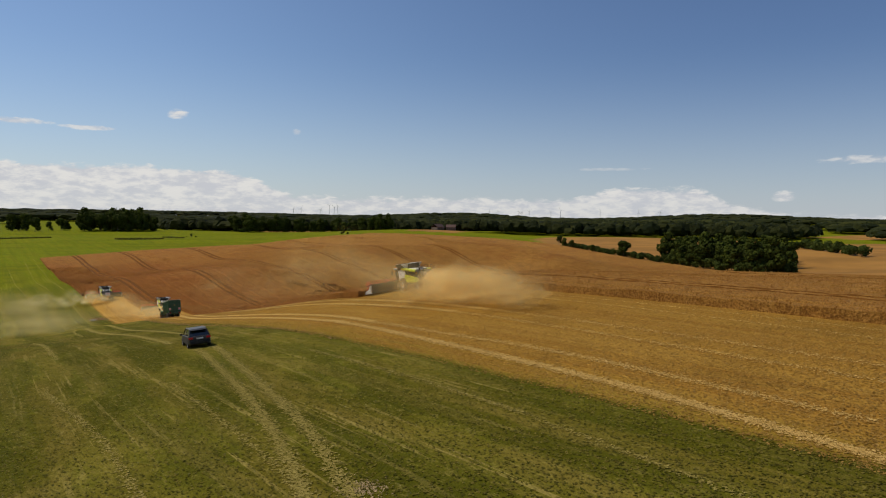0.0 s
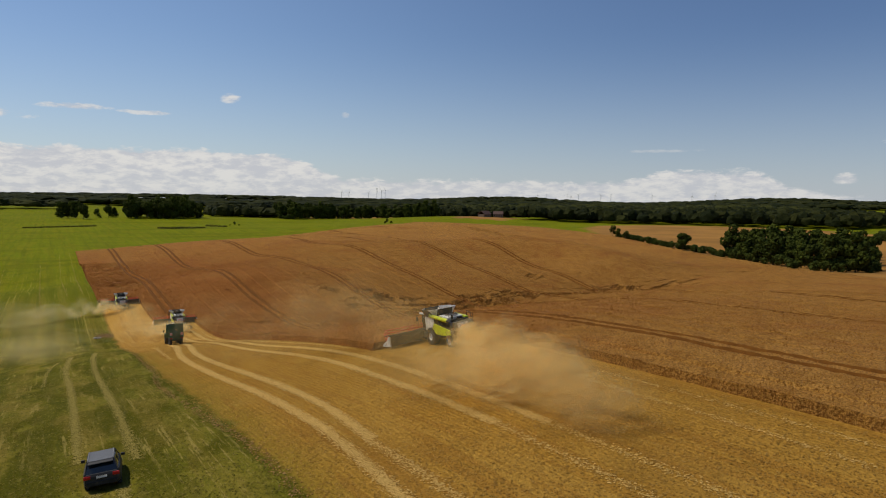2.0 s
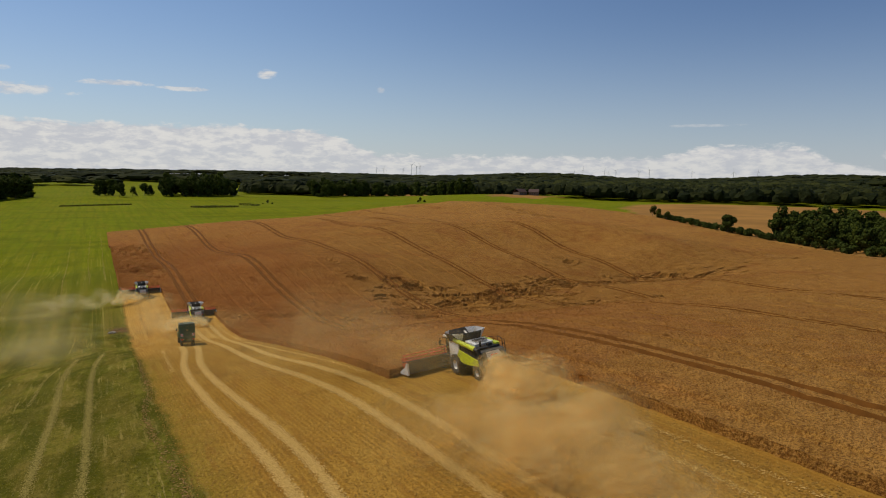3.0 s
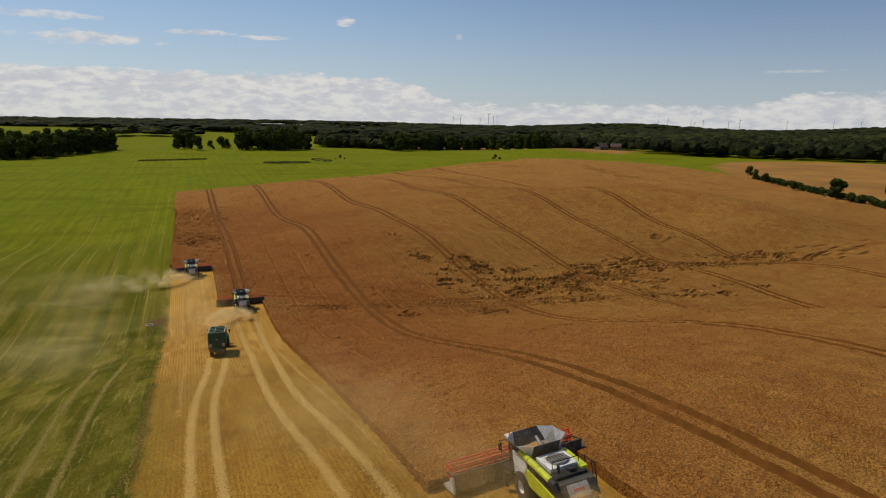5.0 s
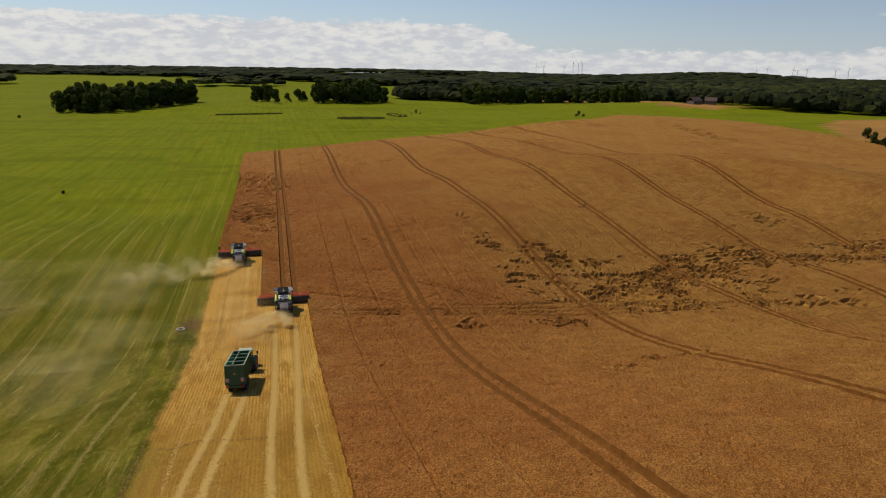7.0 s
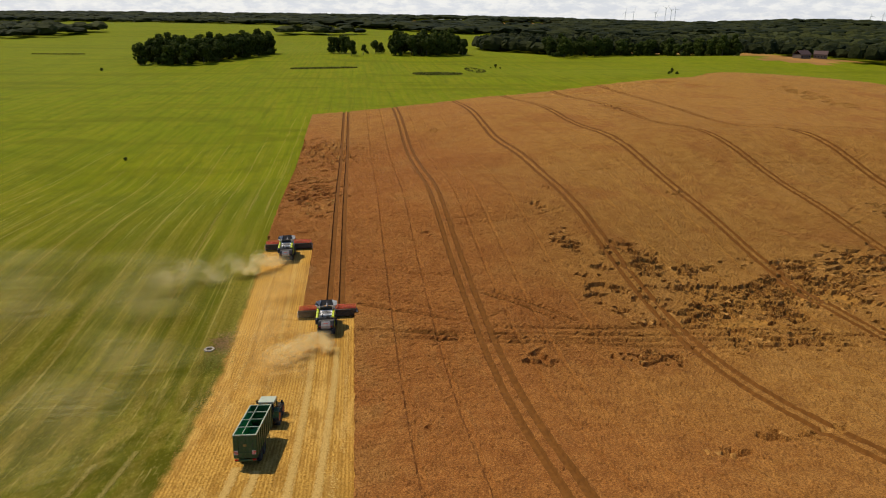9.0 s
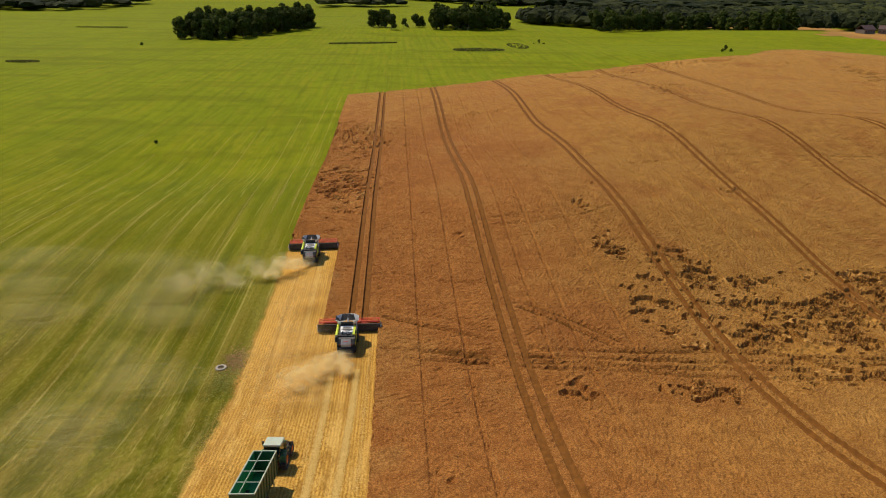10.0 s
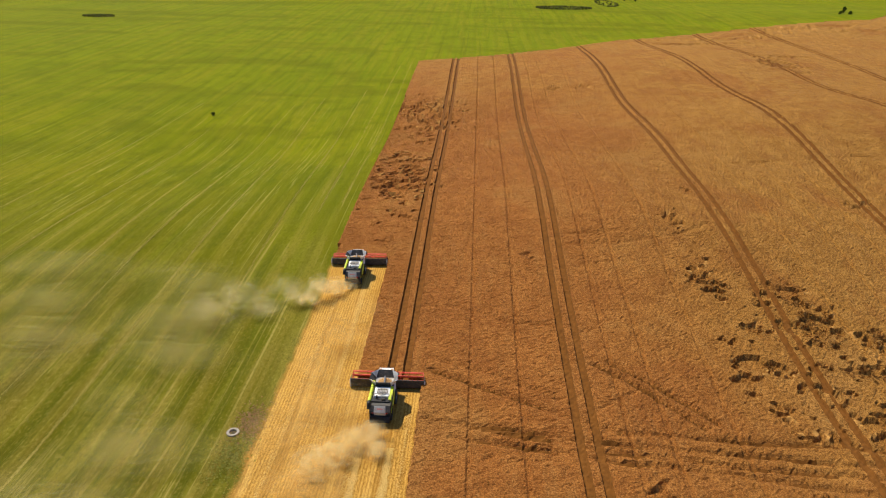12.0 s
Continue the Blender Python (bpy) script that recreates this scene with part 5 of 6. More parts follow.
    lo, hi = [(-1.05, -1.05), (1.05, -1.05), (1.25, 1.0), (-1.25, 1.0)], [(-1.95, -1.5), (1.95, -1.5), (1.85, 1.6), (-1.85, 1.6)]
    ends = []
    for i, nm in enumerate(("rear", "right", "front", "left")):
        a0, a1, b0, b1 = lo[i], lo[(i + 1) % 4], hi[i], hi[(i + 1) % 4]
        cut_ = 0.24
        b0, b1 = [b0[k] * (1 - cut_) + b1[k] * cut_ for k in (0, 1)], [b1[k] * (1 - cut_) + b0[k] * cut_ for k in (0, 1)]
        ends.append((a0, b0, b1))
        bm = bmesh.new()
        q = [(a0[0], T + a0[1], 3.2), (a1[0], T + a1[1], 3.2), (b1[0], T + b1[1], 4.15), (b0[0], T + b0[1], 4.15)]
        nrm = (Vector(q[1]) - Vector(q[0])).cross(Vector(q[3]) - Vector(q[0])).normalized() * 0.04
        vs = [bm.verts.new(Vector(p) + d) for d in (Vector(), nrm) for p in q]
        for f in ((0, 1, 2, 3), (7, 6, 5, 4), (0, 4, 5, 1), (1, 5, 6, 2), (2, 6, 7, 3), (3, 7, 4, 0)):
            bm.faces.new([vs[j] for j in f])
        part("tank_side", bm, GREY if i != 1 else STEEL, ob, "dark folding grain tank side")
    for i in range(4):
        a, b0, b1 = ends[i][0], ends[i][1], ends[i - 1][2]
        bm = bmesh.new()
        tri = [Vector((a[0], T + a[1], 3.2)), Vector((b0[0], T + b0[1], 4.15)), Vector((b1[0], T + b1[1], 4.15))]
        nrm = (tri[1] - tri[0]).cross(tri[2] - tri[0]).normalized() * 0.03
        vs = [bm.verts.new(v + d) for d in (Vector(), nrm) for v in tri]
        for f in ((0, 1, 2), (5, 4, 3), (0, 3, 4, 1), (1, 4, 5, 2), (2, 5, 3, 0)):
            bm.faces.new([vs[j] for j in f])
        bmesh.ops.recalc_face_normals(bm, faces=bm.faces[:])
        part("corner_flap", bm, WHITE, ob, "pale canvas corner flap")
    bm = bmesh.new()
    box(bm, (0, T, 3.16), (2.5, 2.05, 0.12))
    part("tank_floor", bm, STEEL, ob)
    bm = bmesh.new()
    lathe(bm, [(3.2, 1.0), (3.35, 0.8), (3.62, 0.35), (3.75, 0.05), (3.755, 0.001)], (0.1, T, 0), "Z", 16)
    for v in bm.verts:
        v.co.x += 0.05 * math.sin(v.co.y * 9)
    part("grain", bm, GRAIN, ob, "small heap of brown grain")
    bm = bmesh.new()
    rod(bm, (0.1, T - 0.9, 3.3), (0.1, T + 0.2, 4.05), 0.12, 0.12, 10)
    part("filling_auger", bm, STEEL, ob)
    # cab
    bm = bmesh.new()
    prism(bm, [(Y + 1.35, 1.75), (Y + 2.75, 1.75), (Y + 3.05, 2.5), (Y + 2.9, 3.36), (Y + 1.62, 3.36), (Y + 1.4, 2.9)], -0.95, 0.95, 0.05)
    cab = part("cab", bm, GLASS, ob, "tinted glass cab")
    bm = bmesh.new()
    box(bm, (0, Y + 2.5, 3.46), (2.1, 1.6, 0.2), bevel=0.07)
    part("cab_roof", bm, WHITE, cab)
    bm = bmesh.new()
    for sgn in (-1, 1):
        for py in (Y + 1.66, Y + 2.8):
            rod(bm, (sgn * 0.94, py, 1.7), (sgn * 0.94, py, 3.38), 0.06, seg=8)
    part("cab_posts", bm, BLACK, cab)
    for sgn in (-1, 1):
        bm = bmesh.new()
        rod(bm, (sgn * 0.95, Y + 2.7, 3.35), (sgn * 1.62, Y + 2.95, 3.3), 0.03, seg=6)
        rod(bm, (sgn * 1.62, Y + 2.95, 3.35), (sgn * 1.62, Y + 2.95, 2.6), 0.025, seg=6)
        box(bm, (sgn * 1.62, Y + 2.95, 2.85), (0.26, 0.08, 0.5), bevel=0.02)
        part("mirror", bm, BLACK, cab)
        bm = bmesh.new()
        rod(bm, (sgn * 0.8, Y + 2.9, 3.54), (sgn * 0.8, Y + 2.9, 3.70), 0.09, 0.07, 10)
        part("beacon", bm, AMBER, cab)
    bm = bmesh.new()
    box(bm, (-1.35, Y + 1.9, 1.72), (0.8, 1.5, 0.06))
    for k in range(4):
        box(bm, (-1.85 - 0.02 * k, Y + 1.9, 1.4 - 0.32 * k), (0.28, 0.6, 0.04))
    for py in (Y + 1.25, Y + 1.9, Y + 2.6):
        rod(bm, (-1.72, py, 1.72), (-1.72, py, 2.75), 0.022, seg=6)
    rod(bm, (-1.72, Y + 1.25, 2.75), (-1.72, Y + 2.6, 2.75), 0.022, seg=6)
    rod(bm, (-1.72, Y + 1.25, 2.25), (-1.72, Y + 2.6, 2.25), 0.022, seg=6)
    part("access_platform", bm, BLACK, ob)
    # wheels
    for sgn in (-1, 1):
        wheel(ob, (sgn * 1.35, Y, 1.0), 1.0, 0.82, 0.46, WHITE, 18, "front_wheel")
        wheel(ob, (sgn * 1.25, Y - 3.75, 0.68), 0.68, 0.55, 0.33, WHITE, 14, "rear_wheel")
    bm = bmesh.new()
    rod(bm, (-1.3, Y, 1.0), (1.3, Y, 1.0), 0.18)
    rod(bm, (-1.2, Y - 3.75, 0.68), (1.2, Y - 3.75, 0.68), 0.12)
    part("axles", bm, GREY, ob)
    # feeder house
    bm = bmesh.new()
    prism(bm, [(Y + 1.0, 1.0), (Y + 1.0, 1.75), (Y + 3.35, 1.15), (Y + 3.35, 0.35)], -0.8, 0.8, 0.04)
    part("feeder_house", bm, GREY, ob)
    # cutting header with reel
    W = 4.62
    hd = new("header")
    hd.parent = ob
    bm = bmesh.new()
    prism(bm, [(-1.0, 0.22), (-1.0, 1.32), (-0.93, 1.36), (-0.88, 1.32), (-0.9, 0.5), (-0.6, 0.24), (-0.1, 0.14), (0.12, 0.1), (0.12, 0.06), (-0.6, 0.12)], -W, W)
    part("trough", bm, GREY, hd, "dark sheet metal header trough")
    bm = bmesh.new()
    rod(bm, (-W + 0.1, -0.55, 0.58), (W - 0.1, -0.55, 0.58), 0.24, seg=14)
    for k in range(60):
        x = -W + 0.2 + k * (2 * W - 0.4) / 60
        a = k * 1.1 * (1 if x < 0 else -1)
        box(bm, (x, -0.55 + 0.28 * math.cos(a), 0.58 + 0.28 * math.sin(a)), (0.05, 0.2, 0.2), rot=(math.degrees(a), 0, 20))
    part("feed_auger", bm, STEEL, hd)
    for sgn in (-1, 1):
        bm = bmesh.new()
        prism(bm, [(-1.03, 0.14), (-1.03, 1.20), (-0.75, 1.15), (-0.45, 0.75), (0.15, 0.50), (0.72, 0.18), (0.68, 0.06)], sgn * W - 0.07, sgn * W + 0.07, 0.02)
        part("crop_divider", bm, WHITE, hd, "pale crop divider")
    bm = bmesh.new()
    for k in range(int(2 * W / 0.16)):
        box(bm, (-W + 0.12 + k * 0.16, 0.17, 0.1), (0.06, 0.14, 0.03))
    part("knife_fingers", bm, STEEL, hd)
    rc, rr = (0.12, 1.12), 0.56
    bm = bmesh.new()
    rod(bm, (-W + 0.18, rc[0], rc[1]), (W - 0.18, rc[0], rc[1]), 0.09, seg=10)
    part("reel_tube", bm, RED, hd)
    for i in range(6):
        a = i * math.tau / 6 + 0.3
        py, pz = rc[0] + rr * math.cos(a), rc[1] + rr * math.sin(a)
        bm = bmesh.new()
        box(bm, (0, py, pz), (2 * W - 0.4, 0.10, 0.07), bevel=0.015)
        for k in range(52):
            rod(bm, (-W + 0.35 + k * 0.166, py, pz), (-W + 0.35 + k * 0.166, py - 0.03, pz - 0.26), 0.012, 0.008, 4, False)
        part("reel_bat", bm, RED, hd, "red reel bat with tines")
    for x in (-W + 0.22, -W / 3, W / 3, W - 0.22):
        bm = bmesh.new()
        for i in range(6):
            a = i * math.tau / 6 + 0.3
            b = a + math.tau / 6
            rod(bm, (x, rc[0], rc[1]), (x, rc[0] + rr * math.cos(a), rc[1] + rr * math.sin(a)), 0.03, seg=6)
            rod(bm, (x, rc[0] + rr * math.cos(a), rc[1] + rr * math.sin(a)), (x, rc[0] + rr * math.cos(b), rc[1] + rr * math.sin(b)), 0.028, seg=6)
        part("reel_spider", bm, RED, hd)
    for sgn in (-1, 1):
        bm = bmesh.new()
        rod(bm, (sgn * (W - 0.05), -0.95, 1.35), (sgn * (W - 0.05), rc[0], rc[1]), 0.05, seg=8)
        part("reel_arm", bm, GREY, hd)
    # machine body in proportion to its wide header
    for ch in ob.children:
        if ch is not hd:
            ch.matrix_basis = Matrix.Translation((0, -0.9, 0)) @ Matrix.Scale(0.85, 4) @ Matrix.Translation((0, 0.9, 0)) @ ch.matrix_basis
    return tagged(ob, label, "combine harvester", "harvesters in the field")


def stand(ob, x, y, turn=0.0, span=3.0):
    """Set a machine on the slope."""
    t = radians(turn)
    fx, fy = -math.sin(t), math.cos(t)
    p = Vector((fx * span, fy * span, gz(x + fx * span, y + fy * span) - gz(x - fx * span, y - fy * span)))
    p.x, p.y = 2 * fx * span, 2 * fy * span
    side = Vector((2 * fy * 1.5, -2 * fx * 1.5, gz(x + fy * 1.5, y - fx * 1.5) - gz(x - fy * 1.5, y + fx * 1.5)))
    f, s = p.normalized(), side.normalized()
    u = s.cross(f).normalized()
    s = f.cross(u)
    z = gz(x, y)
    return Matrix(((s.x, f.x, u.x, x), (s.y, f.y, u.y, y), (s.z, f.z, u.z, z), (0, 0, 0, 1)))


def stand_harvester(x, y, turn=0.0):
    """x, y: the middle of the cutter bar; the machine tilts about its front axle."""
    t = radians(turn)
    ax, ay = x + math.sin(t) * 5.5, y - math.cos(t) * 5.5
    m = stand(None, ax, ay, turn, 2.2)
    return m @ Matrix.Translation((0, 5.5, 0))


first = harvester("combine_harvester", "lime and white combine harvester turning through the wheat in dust")
first.matrix_world = stand_harvester(43.2, 76.8, 2.0)
mid_one = copy_thing(first, stand_harvester(33.2, 180.0, 0.0))
tagged(mid_one, "lime and white combine harvester cutting behind the far one")
far_one = copy_thing(first, stand_harvester(24.4, 213.0, 0.5))
tagged(far_one, "lime and white combine harvester cutting along the grass edge")


def tractor():
    """Tractor, front to +y, origin under its rear axle."""
    ob = new("tractor")
    bm = bmesh.new()
    prism(bm, [(0.9, 0.95), (0.9, 1.75), (2.9, 1.6), (3.15, 1.35), (3.2, 0.95)], -0.45, 0.45, 0.07)
    part("bonnet", bm, TRACTOR_GREEN, ob, "dark green bonnet")
    bm = bmesh.new()
    box(bm, (0, 0.9, 0.75), (0.7, 4.4, 0.5), bevel=0.05)
    rod(bm, (-0.95, 0, 0.95), (0.95, 0, 0.95), 0.16)
    rod(bm, (-0.85, 2.6, 0.72), (0.85, 2.6, 0.72), 0.11)
    box(bm, (0, 3.45, 0.85), (0.9, 0.5, 0.55), bevel=0.05)
    part("chassis", bm, GREY, ob)
    bm = bmesh.new()
    prism(bm, [(-0.75, 1.15), (0.85, 1.15), (1.0, 1.9), (0.75, 2.72), (-0.7, 2.72), (-0.85, 1.9)], -0.78, 0.78, 0.05)
    cab = part("cab", bm, GLASS, ob, "dark glass cab")
    bm = bmesh.new()
    box(bm, (0, 0.02, 2.84), (1.78, 1.75, 0.26), bevel=0.11)
    part("cab_roof", bm, LIGHT_GREEN, cab, "pale green cab roof")
    bm = bmesh.new()
    for sgn in (-1, 1):
        for py in (-0.72, 0.78):
            rod(bm, (sgn * 0.78, py, 1.15), (sgn * 0.76, py, 2.74), 0.05, seg=8)
    part("cab_posts", bm, BLACK, cab)
    for sgn in (-1, 1):
        bm = bmesh.new()
        prism(bm, [(-0.95, 1.15), (-0.8, 1.75), (0, 1.98), (0.75, 1.7), (0.75, 1.62), (0, 1.9), (-0.75, 1.68), (-0.88, 1.12)], sgn * 1.0 - 0.32, sgn * 1.0 + 0.32)
        part("mudguard", bm, TRACTOR_GREEN, ob)
        bm = bmesh.new()
        rod(bm, (sgn * 0.8, 0.8, 2.5), (sgn * 1.35, 0.9, 2.45), 0.025, seg=6)
        box(bm, (sgn * 1.38, 0.9, 2.25), (0.22, 0.07, 0.42), bevel=0.02)
        part("mirror", bm, BLACK, cab)
        wheel(ob, (sgn * 0.98, 0, 0.95), 0.95, 0.65, 0.5, AMBER, 18, "rear_wheel")
        wheel(ob, (sgn * 0.9, 2.6, 0.72), 0.72, 0.52, 0.37, AMBER, 16, "front_wheel")
    bm = bmesh.new()
    rod(bm, (0.62, 1.15, 1.6), (0.62, 1.15, 2.75), 0.07, seg=10)
    part("exhaust", bm, BLACK, ob)
    return tagged(ob, "green tractor with a pale roof pulling a grain trailer", "tractor")


def trailer():
    """Tandem grain trailer, front to +y, origin on the soil under its rear edge."""
    ob = new("grain_trailer")
    L, Wd, z0, z1 = 7.6, 2.5, 1.15, 3.35
    bm = bmesh.new()
    box(bm, (0, L / 2, z0 + 0.05), (Wd, L, 0.1))
    part("floor", bm, SUNLIT_INNER_GREEN, ob)
    for sgn in (-1, 1):
        bm = bmesh.new()
        box(bm, (sgn * (Wd / 2 - 0.03), L / 2, (z0 + z1) / 2), (0.06, L, z1 - z0))
        wall = part("side_wall", bm, GREEN, ob, "green steel side wall")
        # thin sheet added inside the wall to carry the sun-brightened green
        bm = bmesh.new()
        box(bm, (sgn * (Wd / 2 - 0.075), L / 2, (z0 + z1) / 2 + 0.06), (0.02, L - 0.14, z1 - z0 - 0.14))
        part("lining", bm, SUNLIT_INNER_GREEN, wall, "inner wall face in sun-brightened green")
        for k in range(9):
            bm = bmesh.new()
            box(bm, (sgn * (Wd / 2 + 0.045), 0.15 + k * (L - 0.3) / 8, (z0 + z1) / 2), (0.09, 0.12, z1 - z0 - 0.1), bevel=0.015)
            part("rib", bm, GREEN, wall)
        bm = bmesh.new()
        box(bm, (sgn * (Wd / 2), L / 2, z1 + 0.05), (0.14, L + 0.1, 0.1), bevel=0.02)
        part("top_rail", bm, RAIL_PAINT, wall, "pale worn top rail")
    bm = bmesh.new()
    box(bm, (0, 0.03, (z0 + z1) / 2), (Wd - 0.12, 0.06, z1 - z0))
    gate = part("tailgate", bm, GREEN, ob, "dark green tailgate")
    bm = bmesh.new()
    box(bm, (0, 0.0, z1 + 0.05), (Wd + 0.1, 0.14, 0.1), bevel=0.02)
    part("top_rail", bm, RAIL_PAINT, gate, "pale worn top rail")
    bm = bmesh.new()
    for x in (-0.8, 0, 0.8):
        box(bm, (x, -0.04, (z0 + z1) / 2), (0.1, 0.06, z1 - z0 - 0.1))
    box(bm, (0, -0.04, z0 + 0.55), (Wd - 0.2, 0.05, 0.1))
    part("gate_ribs", bm, GREEN, gate)
    bm = bmesh.new()
    box(bm, (0, -0.085, 2.45), (0.36, 0.02, 0.22))
    part("plate", bm, plain("plate_yellow", (0.30, 0.22, 0.05), 0.5), gate, "small yellow plate")
    for sgn in (-1, 1):
        bm = bmesh.new()
        box(bm, (sgn * 0.98, -0.09, 1.75), (0.40, 0.025, 0.40))
        board = part("warning_board", bm, WHITE, gate, "red and white striped warning board")
        bm = bmesh.new()
        for k in range(3):
            box(bm, (sgn * 0.98 - 0.13 + 0.13 * k, -0.107, 1.75), (0.065, 0.012, 0.38), rot=(0, sgn * 35, 0))
        part("stripe", bm, RED, board)
        bm = bmesh.new()
        box(bm, (sgn * 0.98, -0.10, 1.05), (0.42, 0.07, 0.16), bevel=0.02)
        part("tail_light", bm, LAMP_RED, ob)
    bm = bmesh.new()
    box(bm, (0, L - 0.03, (z0 + z1) / 2), (Wd - 0.12, 0.06, z1 - z0))
    front = part("front_wall", bm, GREEN, ob)
    bm = bmesh.new()
    box(bm, (0, L, z1 + 0.05), (Wd + 0.1, 0.14, 0.1), bevel=0.02)
    part("top_rail", bm, RAIL_PAINT, front)
    bm = bmesh.new()
    rod(bm, (-0.28, 0.05, z1 + 0.1), (-0.28, L, z1 + 0.1), 0.05, seg=8)
    part("tarp_pole", bm, RAIL_PAINT, ob, "long grey tarpaulin pole")
    for k in range(3):
        bm = bmesh.new()
        rod(bm, (-Wd / 2, L * (k + 1) / 4, z1 + 0.06), (Wd / 2, L * (k + 1) / 4, z1 + 0.06), 0.045, seg=8)
        part("cross_bar", bm, RAIL_PAINT, ob)
    bm = bmesh.new()
    for x in (-0.45, 0.45):
        box(bm, (x, L / 2, 0.98), (0.14, L - 0.4, 0.24))
    for k in range(5):
        box(bm, (0, 0.6 + k * 1.55, 0.98), (1.0, 0.1, 0.18))
    box(bm, (0, 0.05, 0.95), (2.35, 0.12, 0.22), bevel=0.02)
    part("chassis", bm, GREEN, ob)
    bm = bmesh.new()
    for x in (-0.42, 0.42):
        rod(bm, (x, L - 0.2, 0.92), (0, L + 1.55, 0.62), 0.08, seg=8)
    part("drawbar", bm, GREEN, ob)
    for sgn in (-1, 1):
        for y in (2.1, 3.6):
            wheel(ob, (sgn * 0.98, y, 0.62), 0.62, 0.52, 0.3, GREEN, 14)
        bm = bmesh.new()
        box(bm, (sgn * 1.0, 2.85, 1.30), (0.5, 3.0, 0.05), bevel=0.01)
        part("mudguard", bm, BLACK, ob)
    for y in (2.1, 3.6):
        bm = bmesh.new()
        rod(bm, (-0.95, y, 0.62), (0.95, y, 0.62), 0.08)
        part("axle", bm, GREY, ob)
    return tagged(ob, "empty dark green grain trailer behind a tractor", "trailer")


cart = trailer()
cart.matrix_world = stand(cart, 27.1, 135.4, -4.0, 3.0) @ Matrix.Diagonal((0.86, 1.0, 1.04, 1.0))
pull = tractor()
pull.matrix_world = stand(pull, 27.9, 146.0, -5.0, 1.5)


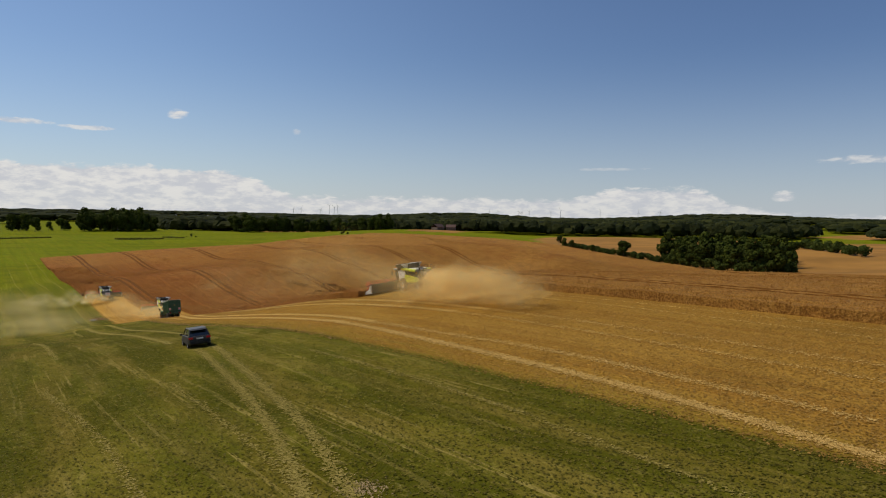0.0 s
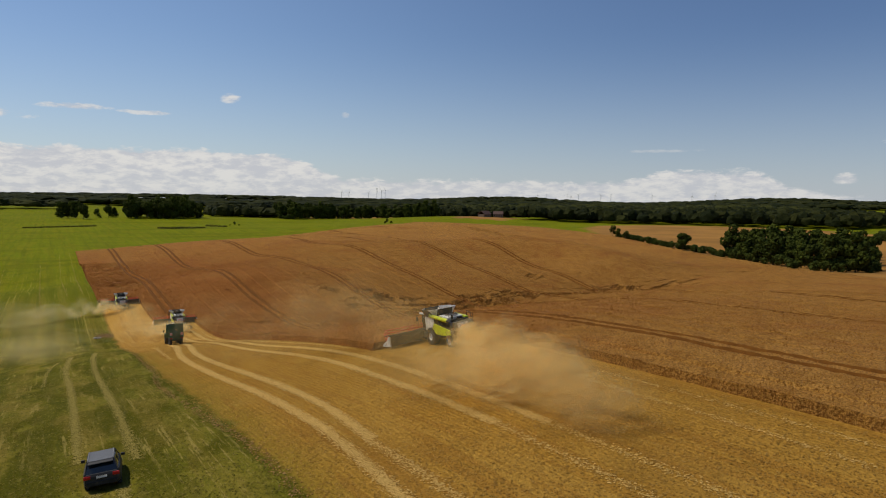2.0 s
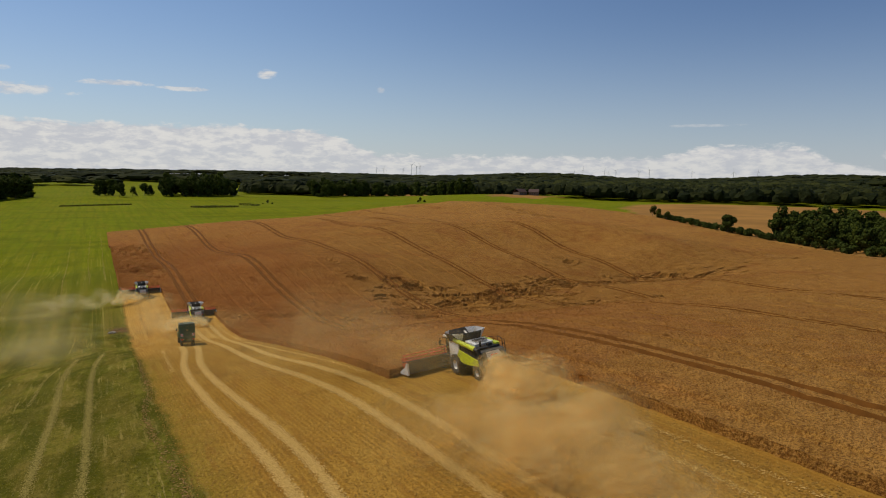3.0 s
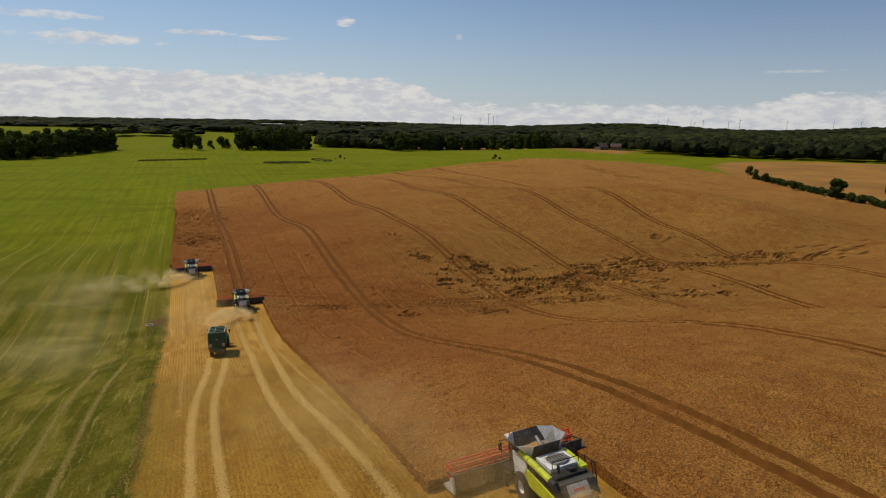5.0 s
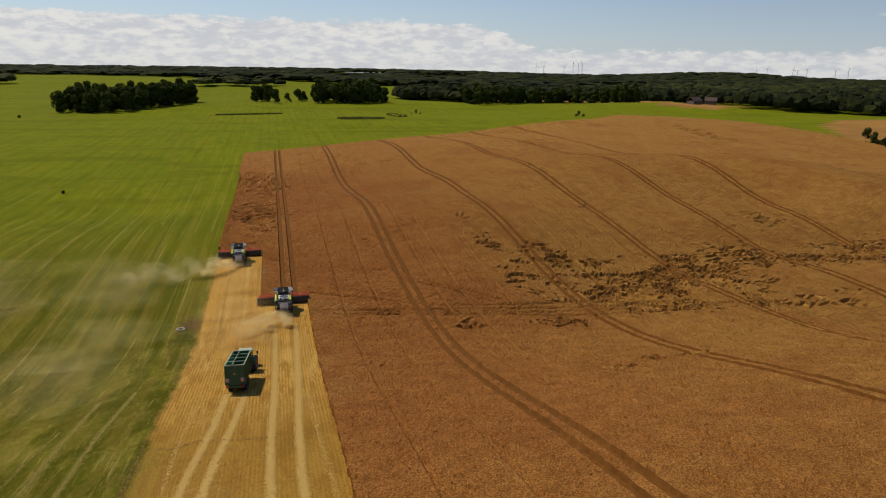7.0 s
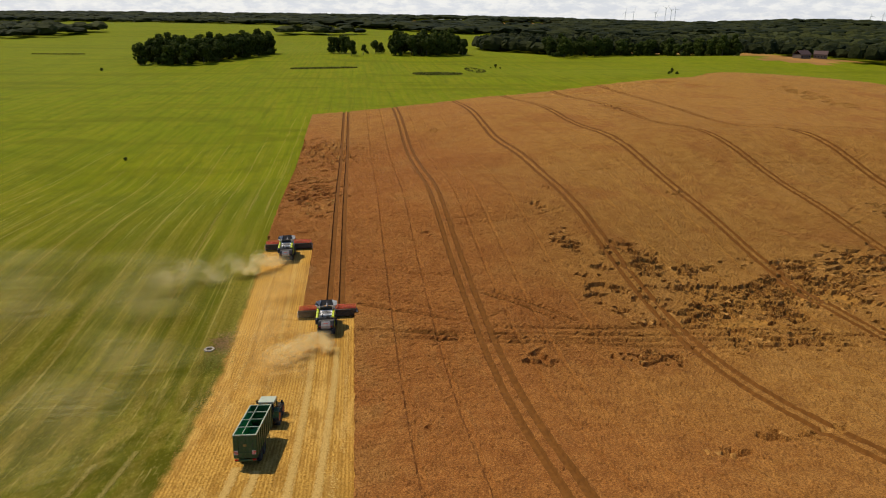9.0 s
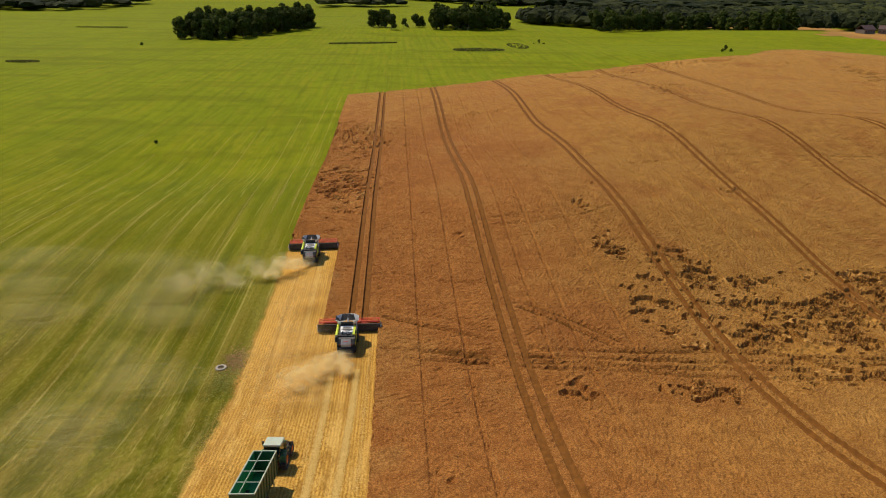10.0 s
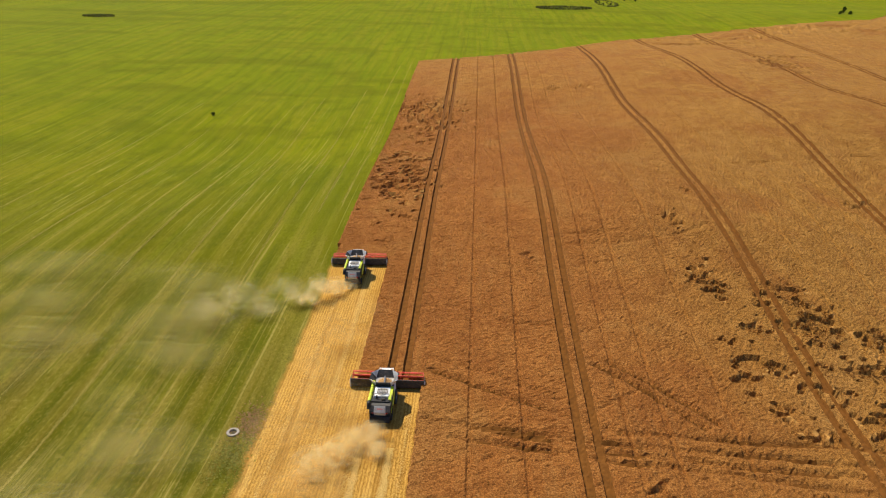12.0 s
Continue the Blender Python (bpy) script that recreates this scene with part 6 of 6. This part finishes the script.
def car():
    """Dark estate car, front to +y, origin on the ground at its middle."""
    ob = new("car")
    L, Wd = 4.6, 1.84
    # body: cross sections along the length (y, half width, sill, belt)
    secs = [(-2.28, 0.70, 0.42, 0.86), (-2.22, 0.82, 0.34, 0.98), (-1.9, 0.90, 0.27, 1.02), (-0.9, 0.92, 0.24, 1.00), (0.2, 0.92, 0.24, 0.98),
            (1.05, 0.91, 0.25, 0.95), (1.75, 0.88, 0.27, 0.86), (2.15, 0.80, 0.32, 0.74), (2.3, 0.66, 0.40, 0.62)]
    bm = bmesh.new()
    rings = []
    for y, hw, lo, hi in secs:
        mid = (lo + hi) / 2
        ring = [(-hw * 0.86, lo), (-hw, lo + 0.12), (-hw * 1.0, mid), (-hw * 0.97, hi - 0.06), (-hw * 0.90, hi), (hw * 0.90, hi), (hw * 0.97, hi - 0.06), (hw, mid), (hw, lo + 0.12), (hw * 0.86, lo)]
        rings.append([bm.verts.new((x, y, z)) for x, z in ring])
    for a, b in zip(rings[:-1], rings[1:]):
        for i in range(10):
            bm.faces.new((a[i], a[(i + 1) % 10], b[(i + 1) % 10], b[i]))
    bm.faces.new(rings[0][::-1])
    bm.faces.new(rings[-1])
    bmesh.ops.recalc_face_normals(bm, faces=bm.faces[:])
    body = part("body", bm, CAR_PAINT, ob, "anthracite painted body")
    bm = bmesh.new()
    rings = []
    for y, hw, z, top_ in [(-2.18, 0.78, 0.98, 0.0), (-1.72, 0.66, 1.46, 1), (-0.4, 0.68, 1.52, 1), (0.35, 0.66, 1.47, 1), (1.12, 0.76, 0.96, 0)]:
        rings.append([bm.verts.new((s * hw, y, z)) for s in (-1, 1)])
    base_ = [[bm.verts.new((s * 0.83, y, 0.95)) for s in (-1, 1)] for y in (-2.16, -1.72, -0.4, 0.35, 1.12)]
    for i in range(4):
        bm.faces.new((rings[i][0], rings[i][1], rings[i + 1][1], rings[i + 1][0]))
        for s in (0, 1):
            bm.faces.new((base_[i][s], base_[i + 1][s], rings[i + 1][s], rings[i][s]))
    bm.faces.new((base_[0][0], base_[0][1], rings[0][1], rings[0][0]))
    bm.faces.new((base_[4][0], base_[4][1], rings[4][1], rings[4][0]))
    bmesh.ops.recalc_face_normals(bm, faces=bm.faces[:])
    part("windows", bm, GLASS, body, "dark tinted windows")
    bm = bmesh.new()
    box(bm, (0, -0.68, 1.515), (1.30, 2.05, 0.06), bevel=0.025)
    # roof painted lighter than the body to stand in for sky light
    roof = part("roof", bm, plain("roof_sky_lightened", (0.10, 0.095, 0.09), 0.45, 0.1, vary=0.1), ob, "dark roof with sky light put into its grey")
    for s in (-1, 1):
        bm = bmesh.new()
        rod(bm, (s * 0.62, -1.6, 1.58), (s * 0.62, 0.2, 1.57), 0.025, seg=6)
        part("roof_rail", bm, STEEL, roof)
    bm = bmesh.new()
    box(bm, (0, -1.86, 1.47), (1.22, 0.28, 0.04), rot=(10, 0, 0), bevel=0.012)
    part("spoiler", bm, CAR_PAINT, roof)
    for s in (-1, 1):
        for y0, y1 in ((-1.75, -2.15), (-0.5, -0.5), (0.38, 1.08)):
            bm = bmesh.new()
            rod(bm, (s * 0.67, y0, 1.48), (s * 0.82, y1, 0.97), 0.035, seg=6)
            part("pillar", bm, CAR_PAINT, body)
        bm = bmesh.new()
        box(bm, (s * 1.02, 0.72, 1.02), (0.22, 0.12, 0.15), bevel=0.03)
        part("mirror", bm, CAR_PAINT, ob)
        bm = bmesh.new()
        box(bm, (s * 0.70, -2.255, 0.84), (0.34, 0.1, 0.17), bevel=0.025)
        part("tail_light", bm, LAMP_RED, ob)
        bm = bmesh.new()
        box(bm, (s * 0.62, 2.20, 0.66), (0.34, 0.14, 0.14), bevel=0.025)
        part("headlight", bm, GLASS, ob)
        for y in (-1.38, 1.38):
            wheel(ob, (s * 0.80, y, 0.33), 0.33, 0.22, 0.21, STEEL)
    bm = bmesh.new()
    box(bm, (0, -2.30, 0.50), (1.5, 0.1, 0.22), bevel=0.03)
    part("bumper", bm, BLACK, ob)
    bm = bmesh.new()
    box(bm, (0, -2.30, 0.80), (0.52, 0.02, 0.11))
    part("number_plate", bm, WHITE, ob, "blank pale plate")
    return tagged(ob, "dark grey estate car driving on the grass slope", "car")


auto = car()
auto.matrix_world = stand(auto, 11.5, 55.5, -5.0, 1.4)
